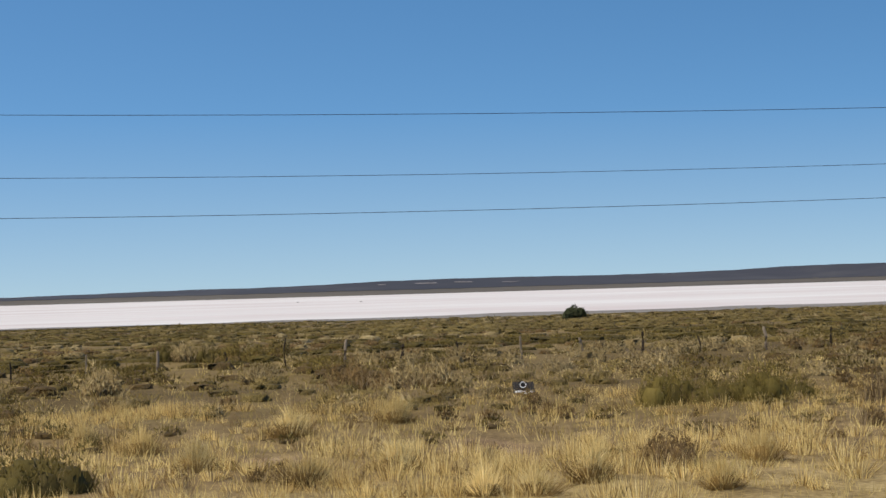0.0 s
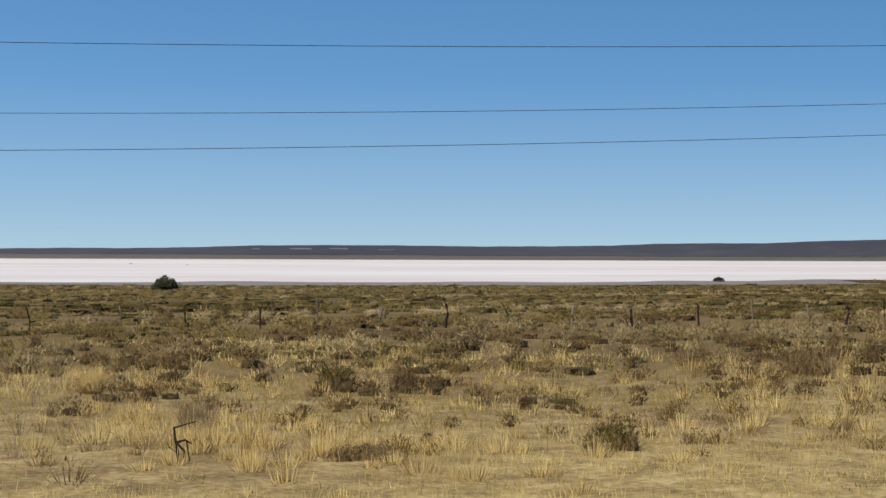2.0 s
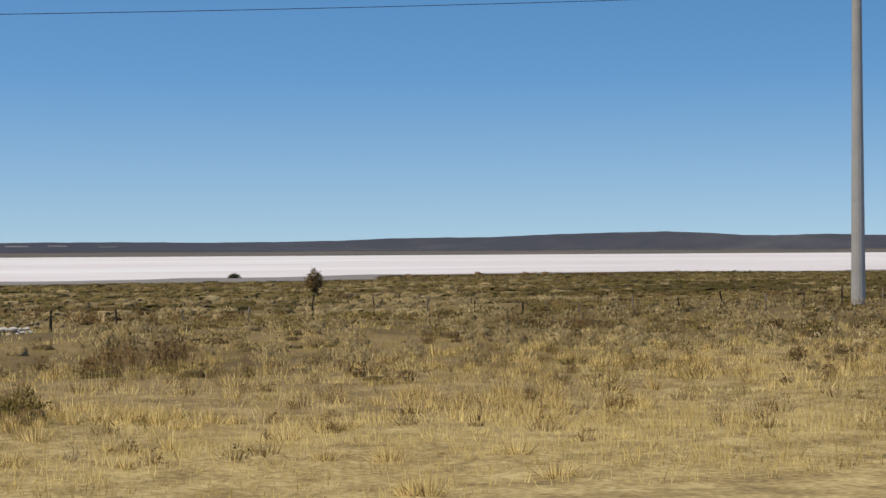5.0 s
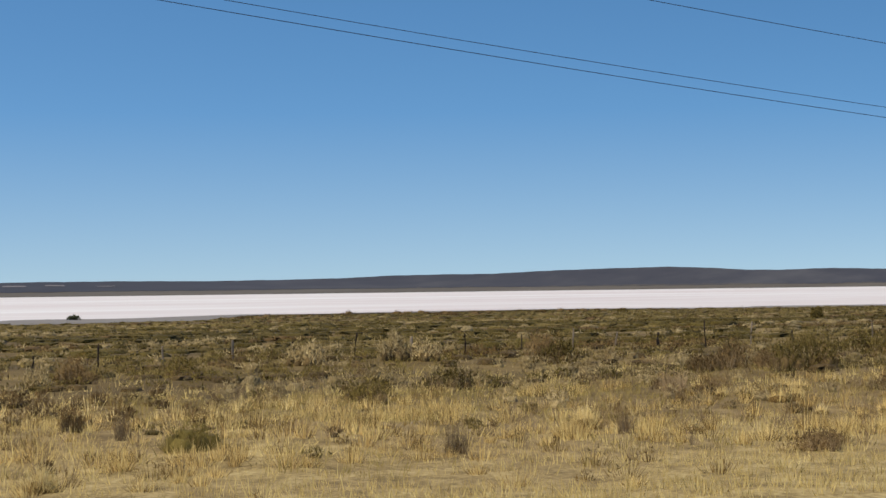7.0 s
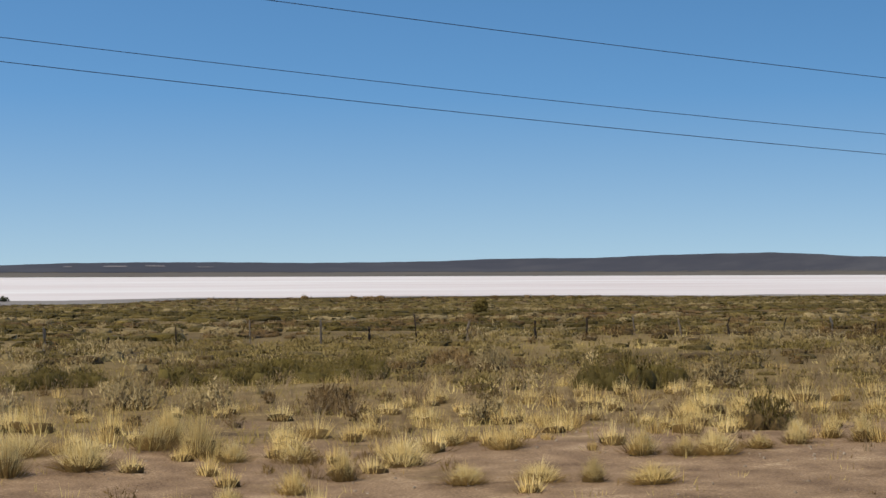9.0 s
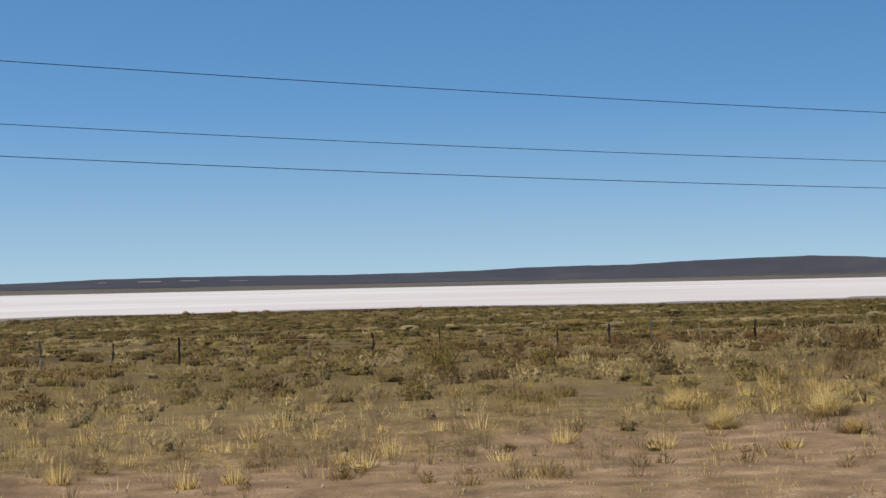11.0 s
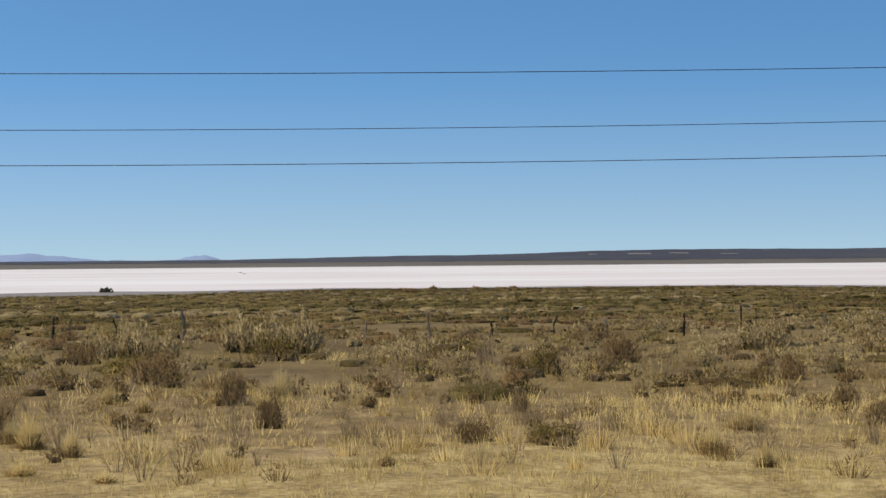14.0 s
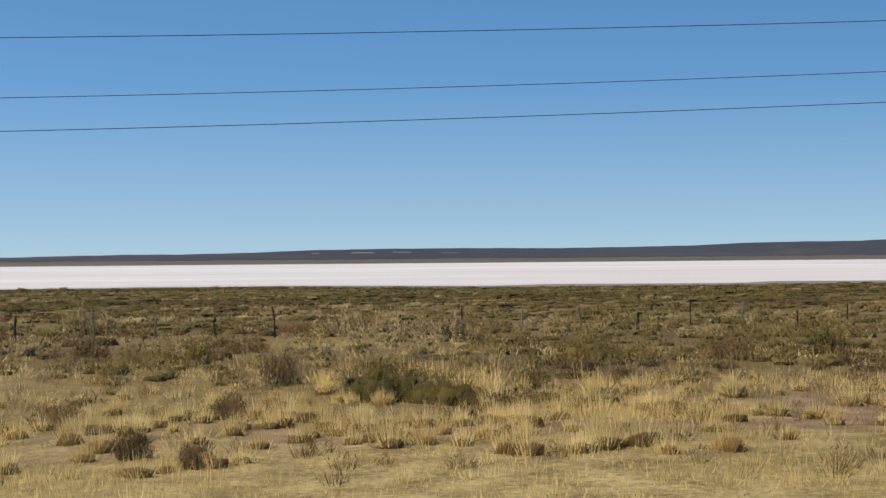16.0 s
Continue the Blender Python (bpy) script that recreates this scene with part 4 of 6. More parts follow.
# pebbles on the open sand
x, y = scatter(190, 465, 16, 30, 5.0)
x, y = kept(1.25 * bare(x, y) * drift(x, y, 5, 3), x, y)
s = rng.uniform(0.1, 0.2, len(x)) ** 2 * rng.choice([0.5, 1.0, 1.0], len(x))
stuff("pebbles", domes(x, y, ground_z(x, y), s * 0.9, s, 2, 5, 0.35), M_PEBBLE, "small brown and pale pebbles lying on bare sand", "pebble")


# the shrubs of the open steppe: kind, material, least and most half width, height for its width, twigs, words
SHRUBS = [
    ("sage", M_GREY, 0.3, 0.66, 0.8, 4, "grey_shrubs", "pale grey-green rounded sagebrush shrubs"),
    ("olive", M_OLIVE, 0.45, 1.0, 0.46, 4, "olive_shrubs", "low olive-green shrubs on the steppe"),
    ("brown", M_BROWN, 0.28, 0.62, 0.66, 12, "brown_shrubs", "brown half-dead shrubs on the steppe"),
    ("rust", M_RUST, 0.3, 0.62, 0.6, 12, "rusty_shrubs", "rusty brown dry shrubs on the steppe"),
    ("tan", M_FARSCRUB, 0.4, 0.9, 0.42, 3, "straw_scrub", "low straw and olive scrub mats on the steppe"),
]


def steppe(y0, y1, density, grow, count, leaf, rings, segs, share, even=0.0, x0=-45, x1=560, long=1.0, core=0.5):
    """Fills a strip of the steppe with shrubs whose kinds drift from patch to patch."""
    x, y = scatter(x0, x1, y0, y1, density)
    gap = ((x - 147.5) / 3.0) ** 2 + ((y - 52.5) / 6.0) ** 2 > 1
    x, y = x[gap & (y < mud_y(x) - 3)], y[gap & (y < mud_y(x) - 3)]
    thick = np.clip((y - 24) / 14 + 0.6 * shrubby(x, y), 0.06, 1) * np.clip(0.55 + 1.1 * drift(x, y, 6 * grow, 41), 0.5, 1)
    x, y = kept(np.where(stand("bare", x, y) + stand("straw", x, y) > 0.5, 0.05, np.maximum(thick, covered(x, y))), x, y)
    east = np.clip((x - 270) / 60, 0, 1)
    score = np.stack([drift(x * 0.45 / long, y, 7 * grow, 50 + k) * w * (east if s[0] == "rust" else 1) + 0.9 * stand(s[0], x, y) for k, (s, w) in enumerate(zip(SHRUBS, share))])
    score += rng.normal(0, 0.07, score.shape)
    score[1:3] += 0.22 * shrubby(x, y) * (y < 44)
    score[[0, 4]] += np.array([[0.17], [0.3]]) * np.clip((x - 382) / 10, 0, 1) * np.clip((100 - y) / 10, 0, 1)
    kind = score.argmax(0)
    for k, (name, m, small, large, tall, twig, called, words) in enumerate(SHRUBS):
        px, py = x[kind == k], y[kind == k]
        if not len(px):
            continue
        n = len(px)
        r = grow * rng.uniform(small, large, n) * (0.8 + 0.4 * rng.uniform(0, 1, n) ** 2) * np.clip((py - 12) / 26 + 0.25 * shrubby(px, py), 0.45, 1) * (1 + 0.3 * covered(px, py))
        h = r * tall * rng.uniform(0.7, 1.2, n) / grow ** 0.5 * (1.0 if y0 < 60 else 0.7)
        z, tone = ground_z(px, py), 0.6 * drift(px / long, py, 6 * grow, 70 + k) + 0.4 * rng.uniform(0, 1, n)
        if name == "sage":
            tone = np.clip(tone + 0.45 * stand("sage", px, py), 0, 1)
        # inner domes coloured darker than their leaves, for the shade inside shrubs
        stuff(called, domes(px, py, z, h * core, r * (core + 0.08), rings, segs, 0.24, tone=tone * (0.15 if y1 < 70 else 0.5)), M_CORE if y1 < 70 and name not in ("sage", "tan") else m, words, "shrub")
        geo = [leaves(px, py, z, h, r, count, leaf * np.clip(py / ((y0 + y1) / 2), 0.7, 1.4), 1.5, 1.0, 0.24, even, tone, 0.6)]
        if twig and grow < 1.2:
            geo.append(twigs(px, py, z, h * 1.2, r, twig, leaf * 0.1, tone))
        stuff(called, joined(*geo), m, words, "shrub")


steppe(22, 42, 0.42, 0.85, 78, 0.07, 2, 8, (0.9, 0.85, 1.0, 0.8, 0.85))
steppe(42, 64, 0.5, 1.0, 50, 0.095, 2, 8, (0.95, 0.92, 0.85, 0.9, 0.95), 0.2)
steppe(64, 100, 0.36, 1.2, 15, 0.138, 2, 7, (0.7, 1.0, 0.75, 0.85, 1.0), 0.4, core=0.78)
steppe(100, 170, 0.18, 1.5, 8, 0.19, 2, 7, (0.6, 1.0, 0.65, 0.8, 1.0), 0.5, long=1.6, core=0.8)
steppe(170, 280, 0.08, 2.0, 7, 0.28, 2, 7, (0.5, 1.0, 0.6, 0.7, 1.05), 0.55, -75, 640, 2.2, 0.82)
steppe(280, 485, 0.04, 2.6, 6, 0.37, 2, 6, (0.45, 0.95, 0.6, 0.55, 1.1), 0.55, -120, 760, 2.6, 0.82)
x, y = scatter(335, 640, 410, 485, 0.010)
x, y = kept(np.where(y < mud_y(x) - 2, drift(x, y, 30, 9), 0), x, y)
r = rng.uniform(0.7, 2.0, len(x))
h = r * rng.uniform(0.4, 0.75, len(x))
stuff("shoreline_scrub", joined(domes(x, y, ground_z(x, y), h * 0.85, r * 0.85, 2, 7), leaves(x, y, ground_z(x, y), h, r, 16, 0.3)), M_BROWN, "dark scrub clumps standing along the salt edge", "shrub")

# ---------- lone bushes ----------


def part(name, me, parent, label=""):
    ob = new(name, me)
    ob.parent = parent
    return tagged(ob, label) if label else ob


def stem_mesh(name, branches, material, sides=6):
    """Tapered limbs: each a list of (place, radius)."""
    bm = bmesh.new()
    for limb in branches:
        rings = []
        for k, (p, r) in enumerate(limb):
            d = (Vector(limb[min(k + 1, len(limb) - 1)][0]) - Vector(limb[max(k - 1, 0)][0])).normalized()
            q = d.to_track_quat("Z", "Y")
            rings.append([bm.verts.new(Vector(p) + q @ Vector((math.cos(2 * math.pi * s / sides) * r, math.sin(2 * math.pi * s / sides) * r, 0))) for s in range(sides)])
        for a, b in zip(rings, rings[1:]):
            for s in range(sides):
                bm.faces.new((a[s], a[(s + 1) % sides], b[(s + 1) % sides], b[s]))
        bm.faces.new(rings[-1])
        bm.faces.new(rings[0][::-1])
    bmesh.ops.recalc_face_normals(bm, faces=bm.faces)
    me = bpy.data.meshes.new(name)
    bm.to_mesh(me)
    bm.free()
    me.materials.append(material)
    return me


def bush(x, y, wide, high, material, label, lobes=7, leaf=0.14, count=260, open_top=0.0, depth=0.8):
    """A lone bush: an Empty with its stems and a crown of leaves in several lobes."""
    root = tagged(new("bush"), label, "bush")
    root.location = (x, y, float(ground_z(x, y)))
    limbs, cx, cy, cz, ch, cr = [], [], [], [], [], []
    for k in range(lobes):
        a = 2 * math.pi * k / lobes + rng.uniform(-0.3, 0.3)
        d = rng.uniform(0.15, 0.75) * wide / 2
        px, py = math.cos(a) * d, math.sin(a) * d * depth
        top = high * rng.uniform(0.55, 0.8) * (1.15 - 0.5 * d / (wide / 2))
        limbs.append([((0.05 * k - 0.1, 0, -0.05), 0.05), ((px * 0.4, py * 0.4, top * 0.45), 0.035), ((px, py, top), 0.015)])
        r = wide * rng.uniform(0.16, 0.27)
        cx.append(px), cy.append(py), cz.append(max(0.0, top - high * 0.45) * (1 - open_top) + open_top * top * 0.7), ch.append(high * rng.uniform(0.42, 0.6)), cr.append(r)
    part("stem", stem_mesh("stem", limbs, M_WOOD), root)
    part("crown", tri_mesh("crown", *joined(leaves(cx, cy, cz, ch, cr, count, leaf), twigs(cx, cy, cz, np.array(ch) * 1.1, cr, 8, 0.02)), material), root)
    return root


bush(102.9, 271.9, 5.2, 2.6, M_DARKLEAF, "large dark green bush standing alone on the steppe", 12, 0.22, 340)
bush(310.5, 446.0, 3.4, 2.4, M_DARKLEAF, "dark two-lobed bush at the edge of the salt", 5, 0.24, 170)
bush(305.6, 132.3, 1.9, 1.5, M_OLIVE, "rounded olive-green bush with upright shoots", 8, 0.12, 260)
bush(195.9, 134.5, 2.1, 2.5, M_BROWN, "tall thin half-bare shrub with dark upright branches", 10, 0.12, 110, 0.12)
bush(391.0, 374.0, 6.2, 1.5, M_BROWN, "long low mound of dark brown scrub", 9, 0.24, 140)
bush(437.0, 400.0, 3.0, 1.2, M_BROWN, "low dark clump of scrub by the salt", 5, 0.24, 110)
bush(455.0, 385.0, 4.0, 1.1, M_OLIVE, "low dark clump of scrub by the salt", 5, 0.24, 110)


# ---------- fence ----------
POSTS_WEST = [6.2, 8.4, 10.6, 12.7, 14.9, 17.4, 19.9, 22.4, 24.8, 27.6, 30.5, 33.4, 35.9, 38.3, 40.8, 42.4, 44.3, 46.3, 48.7, 51, 53.4, 55.8, 58.8,
    61.9, 64.3, 67, 69.2, 71.6, 74.2, 76.8, 79.6, 82.2, 85.2, 87.7, 90.4, 92.2, 94.1, 96.2, 98.8, 101.2, 103.5, 106.2, 108.3, 110.9, 113.5, 116.3,
    117.9, 120.5, 122.9, 125.7, 128.5, 130.5, 133.2, 136, 137.8, 140.9, 142.8, 145.3, 147.9, 150.6, 153, 155.6, 158.1]
POSTS_MID = [160.9, 163.5, 165.9, 168.1, 170.5, 173.3, 176.1, 178.6, 181, 183.5, 185.9, 188.4, 190.9, 193.3, 195.8, 198.3, 200.7, 203.2, 205.6, 208.1,
    210.8, 213.3, 215.8, 218.4, 220.9, 223.6, 226.1, 228.3, 230.5, 233, 235.5, 238, 240.2, 242.8, 245.7, 248.5, 250.9, 252.9, 255.2, 257.6, 260.4,
    263.2, 265.2, 267.2, 269.3, 272.4, 274.7, 276.9, 279.2, 281.6, 284.4, 286.9, 289.4, 291.9, 294.3, 296.8, 299.2, 301.7, 304.1, 306.6, 309, 311.5,
    313.9]
POSTS_EAST = [316.4, 319.2, 321.9, 324.2, 326.5, 328.4, 330.9, 333.4, 335.7, 337.6, 339.6, 342.1, 344.9, 347.2, 349.6, 351.6, 354.2, 356.8, 358.9,
    361, 363.2, 365.8, 368, 370.3, 372.4, 374.5, 376.8, 379.1, 381.3, 383.6, 385.5, 388.3, 390.4, 393.6, 397, 399.6, 402.2, 404.2, 406.1, 408, 410.7,
    413.4, 416.1, 418.8, 421.6, 424.3, 427.1, 429.8, 431.9, 434, 436.1, 438.4, 440.7, 443, 445.3, 447.6, 449.8, 451.9, 454.1, 456.3, 458.4]
POST_X = POSTS_WEST + POSTS_MID + POSTS_EAST + [461 + 2.45 * k for k in range(20)] + [3.8 - 2.5 * k for k in range(8)]
fence = tagged(new("fence"), "old wire fence of crooked grey wooden posts", "fence")
fence.location = (0, 57.2, 0)
post_kinds = []
for k in range(9):
    pale, lean, r = k % 3 == 0, rng.uniform(-0.10, 0.10), rng.uniform(0.032, 0.055)
    high = (1.15, 1.3, 0.95, 1.2, 1.35, 1.05, 1.25, 1.1, 1.4)[k]
    kink = (0.0, 0.07, -0.05, 0.02, 0.0, 0.10, -0.08, 0.0, 0.04)[k]
    limb = [((0, 0, -0.25), r * 1.1), ((kink * 0.3, 0.01, high * 0.3), r), ((kink + lean * 0.4, 0, high * 0.6), r * 0.95), ((kink * 0.4 + lean * 0.8, 0.01, high * 0.88), r * 1.0), ((lean + kink * 0.2, 0, high), r * 0.7)]
    post_kinds.append(stem_mesh("post", [limb], M_PALEWOOD if pale else M_WOOD, 7))
for k, px in enumerate(sorted(POST_X)):
    ob = part("post", post_kinds[(k * 5 + k // 7) % 9], fence)
    ob.location = (px, rng.uniform(-0.15, 0.15), float(ground_z(px, 57.2)))
    ob.rotation_euler = (rng.uniform(-0.07, 0.07), rng.uniform(-0.07, 0.07), rng.uniform(0, 6.28))
    ob.scale = (*[rng.uniform(0.7, 1.25)] * 2, rng.uniform(0.55, 0.95))

# ---------- power line ----------
WIRE_Y, POLE_Y, POLE_X, SPAN = (55.0, 63.0, 57.0), 59.0, 191.0, 353.0
ATTACH = (18.23, 17.05, 15.22)
SAG = ((2.848e-4, 368.4, 9.27), (2.905e-4, 367.2, 8.02), (2.8819e-4, 367.3, 6.27))
WEST = ((19.28, 9.46e-2, 2.7215e-4), (17.61, 1.0241e-1, 2.9722e-4), (15.76, 1.0278e-1, 2.8687e-4))


def cable(pts, label):
    cu = bpy.data.curves.new("power_cable", "CURVE")
    cu.dimensions, cu.bevel_depth, cu.bevel_resolution = "3D", 0.015, 1
    sp = cu.splines.new("POLY")
    sp.points.add(len(pts) - 1)
    for q, p in zip(sp.points, pts):
        q.co = (*p, 1)
    cu.materials.append(M_CABLE)
    return tagged(new("power_cable", cu), label, "cable", group="power cables")


for k in range(3):
    c, xm, z0 = SAG[k]
    cable([(px, WIRE_Y[k], z0 + c * (px - xm) ** 2) for px in np.linspace(POLE_X, POLE_X + SPAN, 90)], "thin grey overhead power cable hanging in a long sag")
    b0, b1, b2 = WEST[k]
    cable([(POLE_X + u, WIRE_Y[k] - 0.1 * u, ATTACH[k] + (b0 - ATTACH[k]) * min(1, -u / 60) + b1 * u + b2 * u * u) for u in np.linspace(-350, 0, 90)], "thin grey overhead power cable hanging in a long sag")


def pylon(x, y):
    root = tagged(new("power_pole"), "tall tapered concrete power pole with three cross-arms", "pole", group="power poles")
    root.location = (x, y, float(ground_z(x, y)))
    zb = -float(ground_z(x, y))
    part("shaft", stem_mesh("shaft", [[((0, 0, -0.5), 0.36), ((0, 0, 9), 0.28), ((0, 0, 21.5 + zb), 0.2)]], M_CONCRETE, 14), root)
    for z, dy in zip(ATTACH, (-4.0, 4.0, -2.0)):
        part("crossarm", stem_mesh("crossarm", [[((0, -0.3 * (dy > 0) + 0.3 * (dy < 0), z + zb + 1.5), 0.14), ((0, dy, z + zb + 1.45), 0.08)]], M_CONCRETE, 8), root)
        string = [((0, dy, z + zb + 1.42), 0.02)]
        for q in range(9):
            zz = z + zb + 1.36 - q * 0.146
            string += [((0, dy, zz), 0.03), ((0, dy, zz - 0.04), 0.12), ((0, dy, zz - 0.07), 0.03)]
        part("insulator", stem_mesh("insulator", [string + [((0, dy, z + zb), 0.02)]], M_GLASSY, 10), root, "brown string of insulator discs")
    return root


pylon(POLE_X, POLE_Y)
pylon(POLE_X + SPAN, POLE_Y)
pylon(POLE_X - 350, POLE_Y + 35)


# ---------- single plants along the verge: x, y, width, height ----------
TUSSOCKS = []
TUSSOCKS += [(-0.5, 31.1, 0.64, 0.64), (0.4, 29.4, 0.81, 0.61), (0.8, 25.2, 0.79, 0.61), (2.1, 22.9, 0.97, 0.49), (3.5, 31.3, 1.00, 0.66), (3.8, 24.3,
    0.88, 0.61), (4.0, 20.4, 0.67, 0.45), (4.6, 20.1, 0.74, 0.45), (5.7, 20.8, 0.78, 0.54), (6.0, 32.5, 0.82, 0.71), (7.0, 19.4, 0.67, 0.45), (9.0,
    22.1, 0.68, 0.60), (13.3, 23.0, 0.63, 0.48), (15.1, 21.1, 0.89, 0.52), (15.4, 25.1, 0.53, 0.44), (16.3, 24.0, 0.93, 0.76), (16.8, 20.3, 0.80,
    0.51), (18.2, 19.6, 0.65, 0.43), (27.9, 25.1, 0.69, 0.43), (28.9, 21.8, 0.61, 0.46), (33.0, 18.2, 0.41, 0.34), (33.2, 28.1, 0.82, 0.51)]
TUSSOCKS += [(33.9, 23.9, 0.71, 0.53), (40.6, 23.6, 0.64, 0.40), (41.6, 33.5, 1.81, 0.68), (44.6, 28.5, 0.61, 0.71), (45.3, 22.8, 0.50, 0.33), (47.3,
    25.7, 0.85, 0.66), (57.6, 32.1, 0.78, 0.67), (78.1, 21.9, 0.52, 0.43), (86.3, 22.5, 0.40, 0.32), (89.5, 23.7, 0.36, 0.36), (130.8, 21.4, 0.41,
    0.41), (131.4, 21.0, 0.49, 0.49), (194.8, 22.5, 0.63, 0.39), (206.4, 26.3, 0.66, 0.55), (207.3, 24.1, 0.52, 0.31), (216.7, 20.7, 0.52, 0.43),
    (217.0, 23.5, 0.48, 0.48), (219.7, 23.1, 0.60, 0.50), (219.9, 21.8, 0.48, 0.43), (219.9, 20.8, 0.55, 0.65), (220.4, 22.4, 0.85, 0.54), (221.0,
    21.1, 0.48, 0.48)]
TUSSOCKS += [(222.0, 22.9, 0.57, 0.41), (223.0, 21.6, 0.55, 0.55), (223.7, 21.3, 0.63, 0.47), (223.8, 22.8, 0.75, 0.42), (225.1, 36.5, 1.93, 0.59),
    (225.3, 23.7, 0.71, 0.44), (226.4, 19.8, 0.55, 0.39), (226.4, 24.1, 0.82, 0.46), (227.4, 23.7, 1.19, 0.46), (227.6, 20.7, 0.50, 0.50), (227.9,
    23.1, 0.36, 0.55), (229.2, 22.5, 0.64, 0.45), (231.6, 22.3, 0.66, 0.56), (231.7, 25.7, 0.63, 0.52), (231.9, 21.1, 0.72, 0.45), (234.4, 20.6, 0.58,
    0.36), (236.2, 20.3, 0.52, 0.37), (236.4, 23.5, 0.76, 0.42), (236.6, 20.0, 0.37, 0.37), (237.4, 19.7, 0.37, 0.30), (237.9, 23.2, 0.69, 0.43),
    (239.2, 41.4, 1.31, 0.44)]
TUSSOCKS += [(240.2, 22.0, 0.60, 0.43), (240.3, 18.9, 0.46, 0.38), (240.3, 20.3, 0.48, 0.32), (241.5, 25.1, 0.39, 0.78), (241.5, 19.8, 0.72, 0.40),
    (242.4, 18.8, 0.94, 0.39), (242.6, 20.7, 0.38, 0.60), (243.0, 31.3, 0.72, 0.54), (243.0, 23.4, 0.57, 0.38), (243.8, 24.0, 0.39, 0.39), (244.4,
    19.2, 0.74, 0.45), (245.6, 24.4, 0.91, 0.71), (246.3, 22.8, 0.58, 0.68), (246.8, 24.8, 0.93, 0.42), (247.4, 23.0, 0.88, 0.48), (248.4, 19.2, 0.42,
    0.28), (248.8, 24.6, 0.61, 0.52), (249.2, 25.1, 0.65, 0.65), (249.3, 23.8, 0.73, 0.73), (249.5, 19.9, 0.44, 0.37), (249.7, 23.3, 0.51, 0.34),
    (250.5, 20.7, 0.39, 0.46)]
TUSSOCKS += [(250.6, 23.0, 0.76, 0.34), (251.8, 19.5, 0.60, 0.30), (251.8, 21.7, 0.90, 0.49), (252.7, 19.1, 0.67, 0.30), (253.3, 23.4, 0.63, 0.36),
    (253.3, 18.7, 0.37, 0.37), (253.8, 18.0, 0.73, 0.29), (253.8, 22.3, 0.61, 0.39), (255.3, 20.8, 0.67, 0.42), (255.8, 20.4, 0.42, 0.34), (256.3,
    20.3, 0.76, 0.42), (257.3, 20.6, 0.52, 0.26), (258.3, 21.0, 0.45, 0.45), (259.3, 20.6, 0.54, 0.54), (259.3, 21.4, 0.37, 0.32), (312.2, 25.8, 0.61,
    0.53), (313.2, 29.1, 0.80, 0.50), (313.3, 23.3, 0.57, 0.32), (314.6, 25.9, 1.00, 0.54), (315.3, 21.8, 0.47, 0.55), (318.3, 19.6, 0.38, 0.45),
    (318.8, 21.6, 0.49, 0.33)]
TUSSOCKS += [(319.0, 24.3, 0.73, 0.46), (319.7, 22.6, 0.26, 0.43), (319.8, 27.3, 0.82, 0.61), (319.8, 20.2, 0.86, 0.39), (321.2, 24.9, 0.86, 0.67),
    (321.5, 19.6, 0.63, 0.32), (322.4, 33.0, 0.50, 0.62), (322.8, 23.5, 0.84, 0.56), (323.5, 19.8, 0.74, 0.49), (323.7, 22.4, 0.18, 0.37), (324.4,
    22.0, 0.36, 0.36), (324.8, 28.0, 1.05, 0.76), (325.5, 26.3, 0.27, 0.36), (325.7, 24.5, 0.51, 0.42), (326.5, 25.6, 0.84, 0.42), (326.7, 27.1, 0.77,
    0.66), (328.7, 28.2, 0.80, 0.50), (328.7, 22.4, 0.81, 0.48), (329.2, 25.5, 0.55, 0.55), (330.5, 21.2, 1.02, 0.39), (330.8, 24.2, 0.40, 0.36),
    (331.8, 21.7, 0.49, 0.33)]
TUSSOCKS += [(331.9, 20.1, 0.61, 0.38), (333.3, 35.1, 0.77, 0.51), (334.3, 25.9, 0.59, 0.39), (334.4, 28.6, 0.65, 0.48), (335.1, 25.7, 0.61, 0.43),
    (335.3, 25.1, 0.58, 0.58), (335.9, 24.7, 0.86, 0.57), (336.3, 25.0, 0.43, 0.34), (336.3, 24.0, 0.28, 0.38), (336.7, 23.8, 0.47, 0.38), (337.7,
    25.9, 0.45, 0.45), (338.4, 25.5, 0.44, 0.36), (340.6, 27.1, 0.57, 0.38), (341.4, 25.7, 0.73, 0.46), (341.6, 23.0, 0.91, 0.41), (342.8, 23.9, 0.52,
    0.52), (343.6, 21.9, 0.64, 0.40), (344.6, 22.0, 0.49, 0.49), (345.3, 28.9, 0.95, 0.53), (345.8, 33.2, 1.57, 0.56), (346.1, 28.3, 0.62, 0.52),
    (347.8, 30.2, 1.33, 0.67)]
